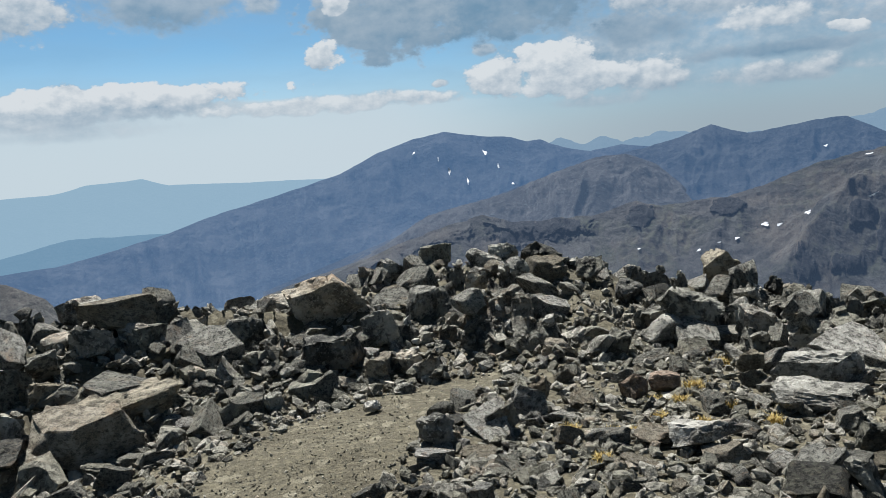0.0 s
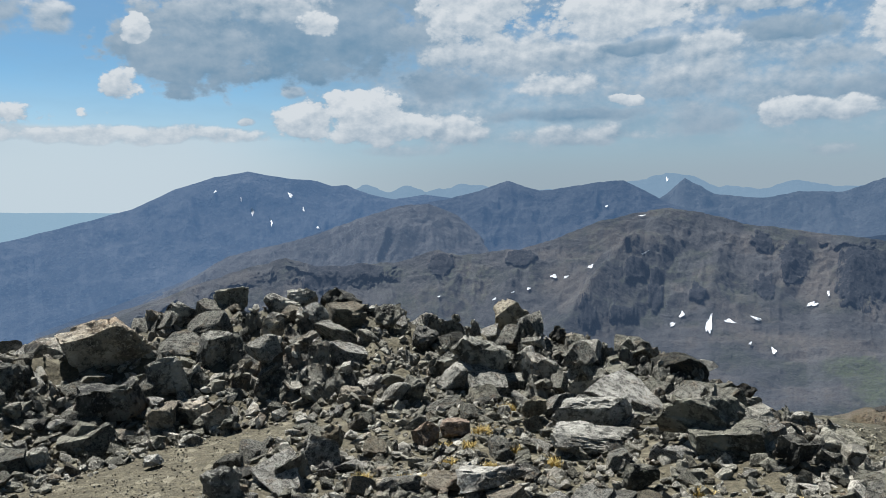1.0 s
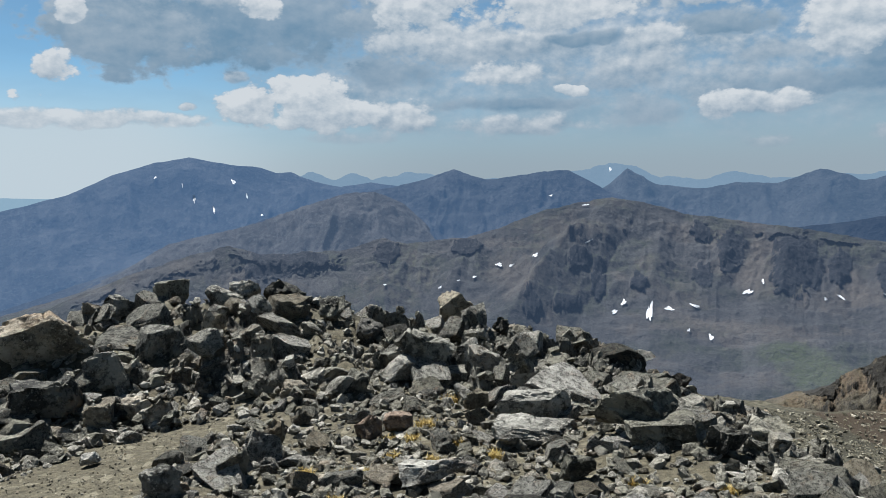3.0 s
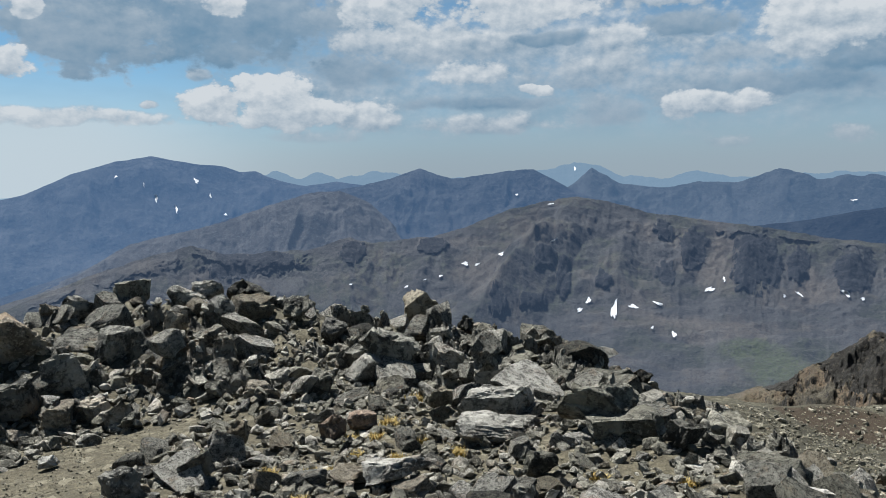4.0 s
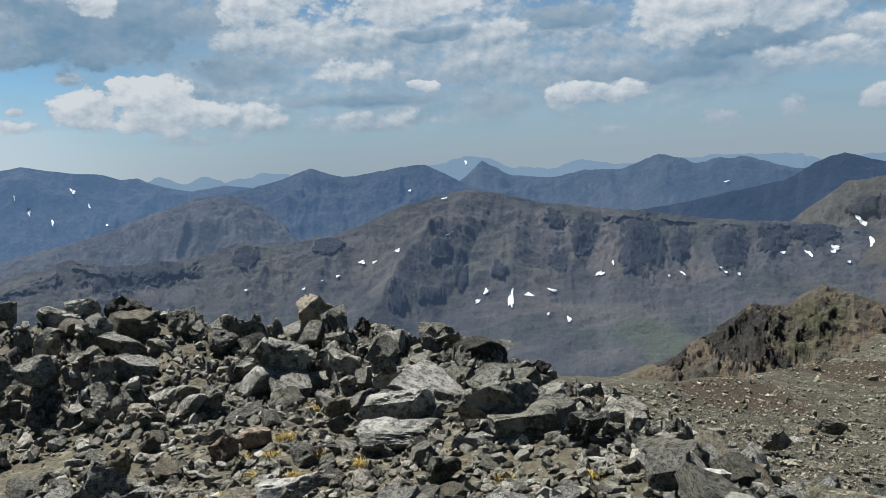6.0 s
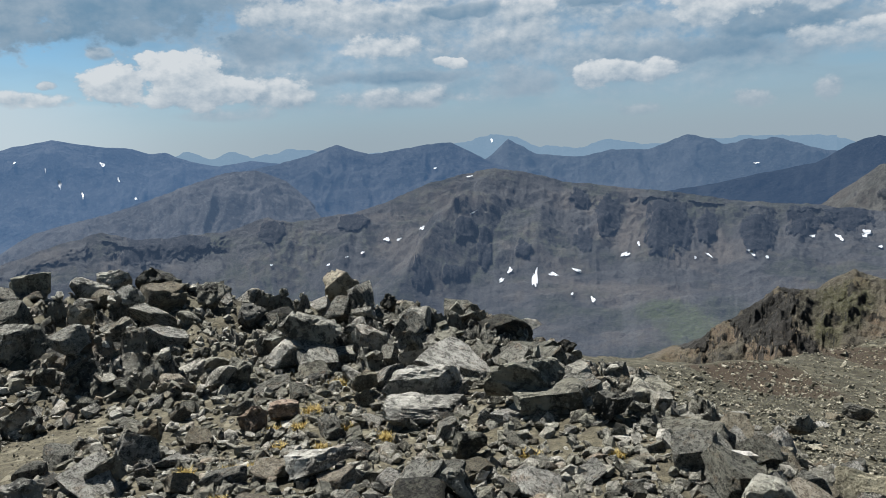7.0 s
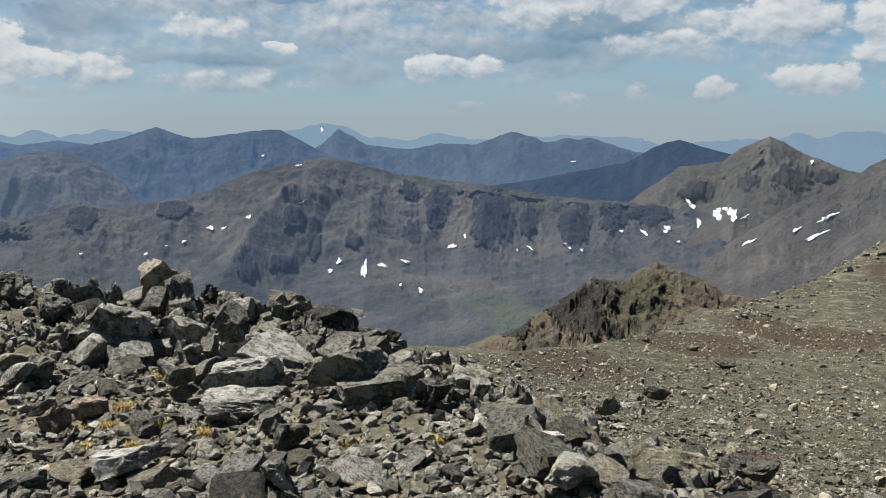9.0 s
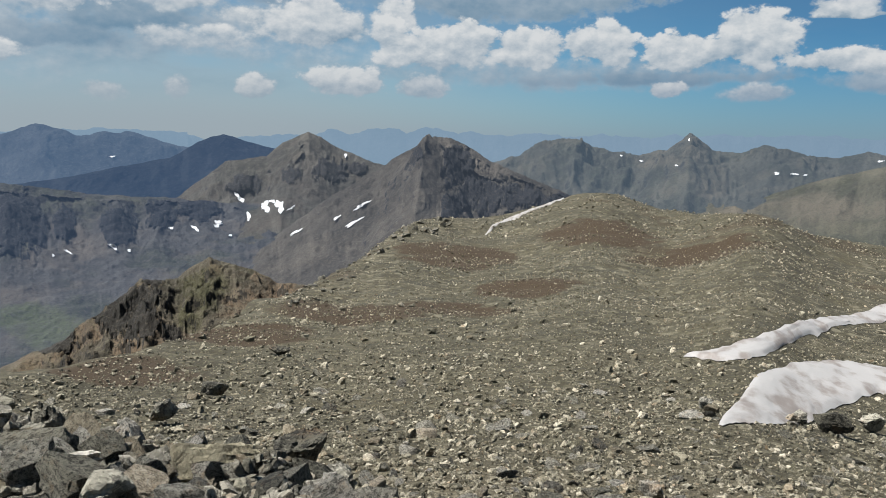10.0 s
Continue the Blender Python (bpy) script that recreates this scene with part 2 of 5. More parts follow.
def rock_material(name, dark, mid, light, lichen=0.5, per_island=False, uneven=0.8):
    """Weathered gneiss: mottled, with black and pale lichen and rusty stains."""
    mat, tree, bsdf, (n, put, m, ramp, mix, fbm, xyz) = material(name, 0.88)
    co = n("ShaderNodeTexCoord").outputs["Object"] if not per_island else n("ShaderNodeNewGeometry").outputs["Position"]
    rnd = n("ShaderNodeNewGeometry").outputs["Random Per Island"] if per_island else n("ShaderNodeObjectInfo").outputs["Random"]
    shift = n("ShaderNodeVectorMath", operation="ADD")
    put(shift.inputs[0], co)
    put(shift.inputs[1], xyz(m("MULTIPLY", rnd, 37.0), m("MULTIPLY", rnd, 11.0), 0.0))
    co = shift.outputs[0]
    grain = fbm(co, 60.0, 3.0, 0.6)
    patch = fbm(co, 3.2, 6.0, 0.6)
    blotch = fbm(co, 6.0, 8.0, 0.68)
    speck = fbm(co, 17.0, 6.0, 0.72)
    col = mix(ramp(patch, 0.35, 0.65), mid, light)
    col = mix(m("MULTIPLY", ramp(fbm(co, 1.7, 4.0, 0.6), 0.52, 0.7), 0.55), col, (0.25, 0.17, 0.1))
    col = mix(m("MULTIPLY", ramp(blotch, 0.49, 0.58), lichen), col, dark)
    col = mix(m("MULTIPLY", ramp(speck, 0.52, 0.59), 0.6), col, dark)
    col = mix(m("MULTIPLY", ramp(fbm(co, 30.0, 5.0, 0.75), 0.54, 0.62), 0.7), col, light)
    col = mix(m("MULTIPLY", ramp(fbm(co, 14.0, 5.0, 0.6), 0.6, 0.68), 0.4), col, (0.4, 0.385, 0.32))
    tone = m("ADD", m("MULTIPLY", m("POWER", rnd, 1.4), uneven), 1.0 - 0.47 * uneven)
    tone = m("MULTIPLY", tone, m("ADD", m("MULTIPLY", grain, 0.5), 0.75))
    col = mix(1.0, col, xyz(m("MULTIPLY", tone, 0.91), m("MULTIPLY", tone, 0.88), m("MULTIPLY", tone, m("ADD", 0.77, m("MULTIPLY", rnd, 0.1)))), "MULTIPLY")
    put(bsdf.inputs["Base Color"], col)
    chip = fbm(co, 24.0, 8.0, 0.75)
    h = m("ADD", m("MULTIPLY", blotch, 0.6), m("ADD", m("MULTIPLY", grain, 0.14), m("ADD", m("MULTIPLY", speck, 0.35), m("MULTIPLY", chip, 0.3))))
    bump(tree, bsdf, h, 1.0, 0.1)
    return mat


ROCK = {
    "grey": rock_material("grey_gneiss", (0.016, 0.016, 0.013), (0.149, 0.146, 0.125), (0.343, 0.335, 0.291), 0.8),
    "pale": rock_material("pale_gneiss", (0.025, 0.024, 0.020), (0.250, 0.242, 0.209), (0.447, 0.437, 0.385), 0.7),
    "tan": rock_material("tan_gneiss", (0.029, 0.025, 0.018), (0.216, 0.187, 0.136), (0.395, 0.354, 0.276), 0.6),
    # dark rock; also paints the shaded face below the tan overhang
    "dark": rock_material("dark_and_shaded_gneiss", (0.010, 0.010, 0.008), (0.062, 0.060, 0.052), (0.156, 0.151, 0.127), 0.85),
    "red": rock_material("rusty_gneiss", (0.025, 0.021, 0.016), (0.162, 0.118, 0.086), (0.312, 0.240, 0.176), 0.65),
    "white": rock_material("white_quartz_rock", (0.035, 0.032, 0.027), (0.392, 0.382, 0.336), (0.649, 0.632, 0.571), 0.65),
    "cream": rock_material("cream_lichen_rock", (0.069, 0.060, 0.039), (0.361, 0.330, 0.247), (0.537, 0.503, 0.386), 0.4),
}
ROCK["slab"] = ROCK["grey"]
RUBBLE = rock_material("rubble", (0.018, 0.018, 0.013), (0.168, 0.161, 0.133), (0.374, 0.361, 0.307), 0.65, True)
SCREE = rock_material("scree", (0.023, 0.023, 0.017), (0.132, 0.122, 0.088), (0.335, 0.315, 0.248), 0.45, True, 1.25)


def ground_material():
    """Grit, soil and alpine turf: dusty on the trail, rusty brown sedge on the far slope."""
    mat, tree, bsdf, (n, put, m, ramp, mix, fbm, xyz) = material("summit_soil", 0.95)
    co = n("ShaderNodeNewGeometry").outputs["Position"]
    sep = n("ShaderNodeSeparateXYZ")
    put(sep.inputs[0], co)
    far = m("SQRT", m("ADD", m("MULTIPLY", sep.outputs[0], sep.outputs[0]), m("MULTIPLY", sep.outputs[1], sep.outputs[1])))
    grit = fbm(co, 26.0, 6.0, 0.7)
    patch = fbm(co, 0.9, 6.0, 0.6)
    stones = n("ShaderNodeTexVoronoi", feature="F1")
    put(stones.inputs["Vector"], co)
    stones.inputs["Scale"].default_value = 16.0
    soil = mix(ramp(patch, 0.35, 0.7), (0.135, 0.118, 0.08), (0.19, 0.17, 0.12))
    soil = mix(ramp(grit, 0.4, 0.66), mix(1.0, soil, (0.5, 0.5, 0.5), "MULTIPLY"), soil)
    soil = mix(m("MULTIPLY", ramp(stones.outputs["Color"], 0.7, 0.9), 0.5), soil, (0.31, 0.285, 0.22))
    # the far slope: olive grit, grey scree and rusty sedge in long patches
    def packed(scale):
        """Stones of many tones lying side by side."""
        node = n("ShaderNodeTexVoronoi", feature="F1")
        put(node.inputs["Vector"], co)
        node.inputs["Scale"].default_value = scale
        pick = n("ShaderNodeSeparateXYZ")
        put(pick.inputs[0], node.outputs["Color"])
        return pick.outputs[0], m("MULTIPLY", ramp(pick.outputs[1], 0.25, 0.45), ramp(node.outputs["Distance"], 0.5, 0.3))

    broad = fbm(co, 0.11, 6.0, 0.62)
    fine = fbm(co, 1.6, 8.0, 0.72)
    slope = mix(ramp(broad, 0.38, 0.62), (0.038, 0.034, 0.0205), (0.06, 0.053, 0.033))
    slope = mix(m("MULTIPLY", ramp(fine, 0.5, 0.62), 0.6), slope, (0.13, 0.12, 0.08))
    slope = mix(m("MULTIPLY", ramp(fbm(co, 4.3, 6.0, 0.7), 0.52, 0.6), 0.6), slope, (0.032, 0.031, 0.022))
    stony = fbm(co, 0.45, 7.0, 0.7)
    slope = mix(m("MULTIPLY", ramp(stony, 0.5, 0.6), ramp(far, 20.0, 50.0, 0.0, 0.7)), slope, (0.045, 0.044, 0.034))
    slope = mix(m("MULTIPLY", ramp(fbm(co, 0.9, 6.0, 0.75), 0.56, 0.62), ramp(far, 20.0, 50.0, 0.0, 0.6)), slope, (0.165, 0.155, 0.115))
    for scale, near_, share in ((9.0, (45.0, 22.0), 0.75), (3.2, (90.0, 50.0), 0.6), (1.1, (20.0, 45.0), 0.65), (0.5, (45.0, 90.0), 0.45)):
        tone, where = packed(scale)
        stone = mix(ramp(tone, 0.25, 0.95), (0.028, 0.027, 0.02), (0.19, 0.178, 0.135))
        slope = mix(m("MULTIPLY", where, ramp(far, *near_, 0.0, share)), slope, stone)
    sedge = m("ADD", fbm(co, 0.05, 5.0, 0.6), m("MULTIPLY", fbm(co, 0.5, 5.0, 0.7), 0.25))
    sedge = m("MULTIPLY", ramp(sedge, 0.72, 0.8), ramp(far, 18.0, 32.0, 0.0, 0.6))
    az = m("MULTIPLY", m("ARCTAN2", m("MULTIPLY", sep.outputs[0], -1.0), sep.outputs[1]), 57.2958)
    way = m("LOGARITHM", far, 2.71828)
    turf = m("MULTIPLY", m("SUBTRACT", fbm(co, 0.22, 5.0, 0.65), 0.5), 1.6)
    # sedge patches: azimuth, distance, half width (degrees), half depth (share of the distance)
    for a0, r0, w, h in ((-72.5, 97, 3.5, 0.13), (-78, 66, 3.0, 0.07), (-65, 50, 4.5, 0.1), (-83, 118, 3.5, 0.1), (-72, 53, 4.0, 0.08), (-49, 26.5, 4.5, 0.09), (-57, 38, 4.0, 0.08), (-90, 95, 4.0, 0.08)):
        u, v = m("DIVIDE", m("SUBTRACT", az, a0), w), m("DIVIDE", m("SUBTRACT", way, math.log(r0)), h)
        spot = m("EXPONENT", m("MULTIPLY", m("ADD", m("MULTIPLY", u, u), m("MULTIPLY", v, v)), -1.0))
        sedge = m("MAXIMUM", sedge, ramp(m("ADD", spot, m("MULTIPLY", turf, ramp(spot, 0.03, 0.3))), 0.12, 0.3))
    slope = mix(m("MULTIPLY", sedge, 0.9), slope, (0.037, 0.0235, 0.0115))
    col = mix(ramp(far, 6.0, 11.0), soil, slope)
    put(bsdf.inputs["Base Color"], mix(1.0, col, (0.71, 0.69, 0.63), "MULTIPLY"))
    bump(tree, bsdf, m("ADD", m("MULTIPLY", grit, 0.6), m("MULTIPLY", fine, 1.0)), 0.9, 0.06)
    return mat


def mountain_material(name, crag, scree, grass=None, scale=1.0, air=None, haze_share=0.0, warm=None, bare=0.5):
    """Bare alpine rock: dark crags where it is steep, scree in the gullies. air: colour of the haze painted over the
    rock as emission.
    """
    mat, tree, bsdf, (n, put, m, ramp, mix, fbm, xyz) = material(name, 0.95)
    geo = n("ShaderNodeNewGeometry")
    co = geo.outputs["Position"]
    sep = n("ShaderNodeSeparateXYZ")
    put(sep.inputs[0], geo.outputs["Normal"])
    steep = sep.outputs[2]
    big = fbm(co, 0.006 * scale, 8.0, 0.62)
    mid = fbm(co, 0.03 * scale, 8.0, 0.66)
    fine = fbm(co, 0.16 * scale, 6.0, 0.7)
    rough = m("ADD", m("MULTIPLY", m("SUBTRACT", mid, 0.5), 0.9), m("MULTIPLY", m("SUBTRACT", fine, 0.5), 0.6))
    col = mix(ramp(big, 0.42, 0.58), [v * 1.12 for v in scree], [v * 0.55 for v in scree])
    if warm:
        col = mix(m("MULTIPLY", ramp(fbm(co, 0.011 * scale, 6.0, 0.6), 0.48, 0.6), 0.7), col, warm)
    if grass:
        low = ramp(m("ADD", steep, m("MULTIPLY", rough, 0.5)), 0.76, 0.9)
        col = mix(m("MULTIPLY", low, ramp(big, 0.46, 0.6, 0.0, 0.35)), col, grass)
    # gullies and stone streaks run down the fall line
    place = n("ShaderNodeSeparateXYZ")
    put(place.inputs[0], co)
    round_ = m("MULTIPLY", m("ARCTAN2", place.outputs[0], place.outputs[1]), 57.2958)
    wash = fbm(xyz(m("MULTIPLY", round_, 1.1), m("MULTIPLY", place.outputs[2], 0.012 * scale), 2.0), 0.8, 4.0, 0.55)
    col = mix(m("MULTIPLY", ramp(wash, 0.5, 0.6), 0.45), col, [v * 0.55 for v in scree])
    col = mix(m("MULTIPLY", ramp(wash, 0.46, 0.38), 0.5), col, [v * 1.6 for v in scree])

    def mask(name):
        node = n("ShaderNodeAttribute", attribute_name=name)
        return node.outputs["Fac"]

    if warm:
        col = mix(m("MULTIPLY", mask("fan"), 0.85), col, warm)
    if grass:
        col = mix(m("MULTIPLY", mask("turf"), 0.8), col, grass)
    grit = fbm(co, 0.5 * scale, 4.0, 0.7)
    col = mix(m("MULTIPLY", ramp(fine, 0.53, 0.61), 0.6), col, [min(1.0, v * 1.7) for v in scree])
    col = mix(m("MULTIPLY", ramp(grit, 0.52, 0.58), 0.72), col, [v * 0.35 for v in scree])
    col = mix(m("MULTIPLY", ramp(fbm(co, 0.7 * scale, 3.0, 0.7), 0.6, 0.68), 0.5), col, [min(1.0, v * 2.2) for v in scree])
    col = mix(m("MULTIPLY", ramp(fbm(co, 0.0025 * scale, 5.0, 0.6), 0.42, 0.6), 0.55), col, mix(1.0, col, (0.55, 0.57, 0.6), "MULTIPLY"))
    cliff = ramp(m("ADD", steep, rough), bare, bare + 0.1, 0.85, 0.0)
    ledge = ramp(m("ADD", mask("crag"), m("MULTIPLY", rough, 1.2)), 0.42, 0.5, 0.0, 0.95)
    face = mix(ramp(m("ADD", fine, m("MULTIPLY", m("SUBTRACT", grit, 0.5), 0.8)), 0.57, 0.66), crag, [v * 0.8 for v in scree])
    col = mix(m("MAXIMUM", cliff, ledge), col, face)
    put(bsdf.inputs["Base Color"], col)
    bump(tree, bsdf, m("ADD", m("MULTIPLY", mid, 1.0), m("MULTIPLY", fine, 0.45)), 0.9, 12.0 / scale)
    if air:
        # distance haze is painted on as an even emission over the whole mountain
        haze_glow = n("ShaderNodeEmission")
        put(haze_glow.inputs[0], (*air, 1.0))
        haze_glow.inputs[1].default_value = 0.46
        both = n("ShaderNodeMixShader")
        both.inputs[0].default_value = haze_share
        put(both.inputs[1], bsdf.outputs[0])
        put(both.inputs[2], haze_glow.outputs[0])
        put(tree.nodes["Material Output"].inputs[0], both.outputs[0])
    return mat


def snow_material(name, colour, dirt):
    mat, tree, bsdf, (n, put, m, ramp, mix, fbm, xyz) = material(name, 0.6)
    co = n("ShaderNodeNewGeometry").outputs["Position"]
    streak = n("ShaderNodeMapping")
    streak.inputs["Scale"].default_value = (0.5, 1.6, 1.0)
    put(streak.inputs[0], co)
    a = fbm(streak.outputs[0], 0.6, 7.0, 0.6)
    col = mix(m("MULTIPLY", ramp(a, 0.46, 0.62), 0.8), colour, dirt)
    put(bsdf.inputs["Base Color"], col)
    bump(tree, bsdf, fbm(co, 2.0, 5.0, 0.6), 0.4, 0.05)
    return mat


SOIL = ground_material()
BEDROCK = rock_material("bedrock", (0.016, 0.016, 0.013), (0.104, 0.101, 0.084), (0.224, 0.218, 0.186), 0.8, True)
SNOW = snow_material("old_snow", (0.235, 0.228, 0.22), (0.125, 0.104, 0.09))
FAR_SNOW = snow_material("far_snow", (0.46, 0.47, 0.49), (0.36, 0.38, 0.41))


# ---- shape helpers ----
def lattice(ix, iy, iz, seed):
    h = (ix.astype(np.int64) * 374761393 + iy.astype(np.int64) * 668265263 + iz.astype(np.int64) * 2147483647 + seed * 1274126177) & 0xFFFFFFFF
    h = ((h ^ (h >> 13)) * 1274126177) & 0xFFFFFFFF
    h = ((h ^ (h >> 15)) * 2246822519) & 0xFFFFFFFF
    return ((h ^ (h >> 16)) & 0xFFFFFF) / float(0xFFFFFF)


def vnoise(x, y, z=0.0, seed=0):
    """Smooth value noise, 0 to 1."""
    x, y, z = np.broadcast_arrays(np.atleast_1d(np.asarray(x, float)), np.asarray(y, float), np.asarray(z, float))
    fx, fy, fz = np.floor(x), np.floor(y), np.floor(z)
    u, v, w = x - fx, y - fy, z - fz
    u, v, w = (t * t * t * (t * (t * 6 - 15) + 10) for t in (u, v, w))
    out = 0.0
    for i in (0, 1):
        for j in (0, 1):
            for k in (0, 1):
                wt = (u if i else 1 - u) * (v if j else 1 - v) * (w if k else 1 - w)
                out = out + wt * lattice(fx + i, fy + j, fz + k, seed)
    return out


def fractal(x, y, z=0.0, octaves=5, gain=0.5, seed=0, ridged=False):
    total, amp, norm = 0.0, 1.0, 0.0
    for o in range(octaves):
        s = 2.03 ** o
        v = vnoise(x * s + 17.3 * o, y * s + 9.1 * o, np.asarray(z) * s, seed + o)
        total = total + amp * ((1 - np.abs(2 * v - 1)) ** 1.5 if ridged else v)
        norm += amp
        amp *= gain
    return total / norm


def mesh_from(name, verts, faces, mat, smooth=False):
    me = bpy.data.meshes.new(name)
    verts, faces = np.asarray(verts, np.float32), np.asarray(faces, np.int32)
    k = faces.shape[1]
    me.vertices.add(len(verts))
    me.vertices.foreach_set("co", verts.ravel())
    me.loops.add(faces.size)
    me.loops.foreach_set("vertex_index", faces.ravel())
    me.polygons.add(len(faces))
    me.polygons.foreach_set("loop_start", np.arange(0, faces.size, k, dtype=np.int32))
    me.polygons.foreach_set("loop_total", np.full(len(faces), k, np.int32))
    me.polygons.foreach_set("use_smooth", np.full(len(faces), smooth))
    me.materials.append(mat)
    me.update(calc_edges=True)
    return me


def grid_faces(rows, cols, wrap=False):
    r, c = np.meshgrid(np.arange(rows - 1), np.arange(cols if wrap else cols - 1), indexing="ij")
    a = r * cols + c
    b = r * cols + (c + 1) % cols
    return np.stack([a, a + cols, b + cols, b], -1).reshape(-1, 4)


# ---- the summit ground ----
# the outcrop and the slope in polar profile round the summit: azimuth; crest of the rock rib (distance, elevation angle);
# foot of the rib (distance, height); rim of the ridge (distance, elevation angle)
RIB_AZ = [-180, -120, -72, -64, -57, -44, -38, -30, -24, -19, -14, -8, 0, 8, 16, 24, 34, 60, 120, 180]
RIB_R = [6, 4, 2.4, 3.3, 4.4, 5.5, 8.0, 9.0, 9.2, 9.4, 9.2, 8.8, 8.6, 8.4, 8.0, 7.4, 7.0, 7, 6, 6]
RIB_EL = [-16, -24, -34, -28, -23.5, -20.5, -17.0, -14.2, -12.6, -11.2, -11.1, -9.7, -9.2, -10.0, -10.9, -10.9, -11, -12, -14, -16]
FOOT_R = [3, 2.5, 1.6, 2.4, 3.0, 3.6, 4.6, 5.4, 5.6, 5.7, 5.7, 5.8, 5.9, 5.6, 5.3, 5.2, 5.2, 5, 4, 3]
FOOT_Z = [0, 0, 0.05, 0.1, 0.12, 0.1, 0.05, -0.02, -0.1, -0.1, -0.12, -0.15, -0.15, -0.18, -0.22, -0.25, -0.3, -0.2, 0, 0]
RIM_AZ = [-180, -120, -101, -97, -94, -90, -87, -83, -79, -75, -70, -68, -66, -64, -60, -55, -51, -46, -41, -36, -30, 40, 120, 180]
RIM_R = [60, 120, 150, 130, 118, 150, 175, 185, 178, 165, 150, 132, 104, 80, 58, 42, 33, 27, 23, 20, 13, 12, 40, 60]
RIM_EL = [-16, -9, -6.8, -6.6, -4.9, -5.55, -5.2, -3.75, -5.1, -6.25, -6.4, -6.8, -8.9, -10.5, -11.9, -13.9, -14.9, -16, -16.1, -16.3, -18, -20, -16, -16]


def bend(az, xs, ys):
    """A profile between its nodes, with the corners rounded over a few degrees."""
    fine = np.arange(-180, 180.5, 0.5)
    v = np.interp(fine, xs, ys)
    v = np.convolve(np.pad(v, 6, mode="edge"), np.hanning(15)[1:-1] / np.hanning(15).sum(), "valid")
    return np.interp(az, fine, v)


def ground_height(x, y, rough=True):
    """Height of the summit ground at a place."""
    x, y = np.asarray(x, float), np.asarray(y, float)
    r = np.maximum(np.hypot(x, y), 0.05)
    az = np.degrees(np.arctan2(-x, y))
    rc, ec = bend(az, RIB_AZ, RIB_R), bend(az, RIB_AZ, RIB_EL)
    rf, zf = bend(az, RIB_AZ, FOOT_R), bend(az, RIB_AZ, FOOT_Z)
    rr, er = bend(az, RIM_AZ, RIM_R), bend(az, RIM_AZ, RIM_EL)
    zc = EYE + rc * np.tan(np.radians(ec))
    # slope beyond the outcrop
    t = np.clip(np.log(np.maximum(r, 4.5) / 5.5) / np.log(rr / 5.5), -0.1, 1.0)
    es = -26.5 + (er + 26.5) * t
    slope = EYE + r * np.tan(np.radians(es))
    past = np.maximum(0.0, r - rr)
    slope = np.where(r > rr, EYE + rr * np.tan(np.radians(er)) - 0.25 * past - 0.5 * np.maximum(0, past - 6) , slope)
    # outcrop
    s = np.clip((r - rf) / np.maximum(rc - rf, 0.3), 0, 1)
    s = s ** 0.75
    top = zf + (zc - zf) * s
    top = np.where(r < rf, zf * np.clip(r / rf, 0, 1) ** 2, top)
    top = top - 1.1 * np.maximum(0, r - rc) ** 1.15
    z = np.maximum(top, np.where(r > rf, slope, -50.0))
    if rough:
        rib = np.clip((r - rf) / 1.0, 0, 1) * np.clip((rc + 1.5 - r) / 1.5, 0, 1)
        z = z + rib * 0.30 * (fractal(x * 1.5, y * 1.5, 0, 4, 0.55, 5, True) - 0.55)
        near = np.clip(1.2 - r / 14, 0, 1)
        z = z + near * 0.12 * (fractal(x * 1.3, y * 1.3, 0, 5, 0.55, 9) - 0.5)
        scale = np.clip(r / 60, 0, 1)
        z = z + scale * 2.2 * (fractal(x / 16, y / 16, 0, 5, 0.5, 21) - 0.5) * np.clip((rr - r) / (0.25 * rr) + 0.35, 0.25, 1)
        z = z + np.clip(r / 20, 0, 1) * 0.25 * (fractal(x / 1.7, y / 1.7, 0, 4, 0.55, 31) - 0.5)
        z = z + np.clip(past / 20, 0, 1) * 9 * (fractal(x / 30, y / 30, 0, 5, 0.55, 41, True) - 0.5)
    return z


def facets(x, y, size, seed):
    """Fractured blocks: over each random cell a step up or down and a tilted face, -0.5 to 0.5 or so, and how far the nearest joint is."""
    u, v = x / size, y / size
    iu, iv = np.floor(u), np.floor(v)
    near, next_ = np.full(u.shape, 9.0), np.full(u.shape, 9.0)
    out = np.zeros(u.shape)
    zero = np.zeros(u.shape)
    for i in (-1, 0, 1):
        for j in (-1, 0, 1):
            a, b = iu + i, iv + j
            cu, cv = a + lattice(a, b, zero, seed), b + lattice(a, b, zero, seed + 1)
            du, dv = u - cu, v - cv
            d = du * du + dv * dv
            h = lattice(a, b, zero, seed + 2) - 0.5 + (lattice(a, b, zero, seed + 3) - 0.4) * 1.1 * du + (lattice(a, b, zero, seed + 4) - 0.55) * 1.0 * dv
            take = d < near
            next_ = np.where(take, near, np.minimum(next_, d))
            near, out = np.where(take, d, near), np.where(take, h, out)
    return out, np.sqrt(next_) - np.sqrt(near)


def trail(x, y):
    """1 on the trodden trail that winds past the foot of the rib."""
    r, az = np.hypot(x, y), np.degrees(np.arctan2(-x, y))
    mid = np.interp(r, [3.2, 4.0, 4.6, 5.2, 5.8], [21, 15, 10.5, 4.5, -1.5])
    half = np.interp(r, [3.2, 4.6, 5.2, 5.8], [9.5, 7.5, 5.5, 3.0])
    return np.clip(1.5 - np.abs(az - mid) / half, 0, 1) * (r < 6.0)


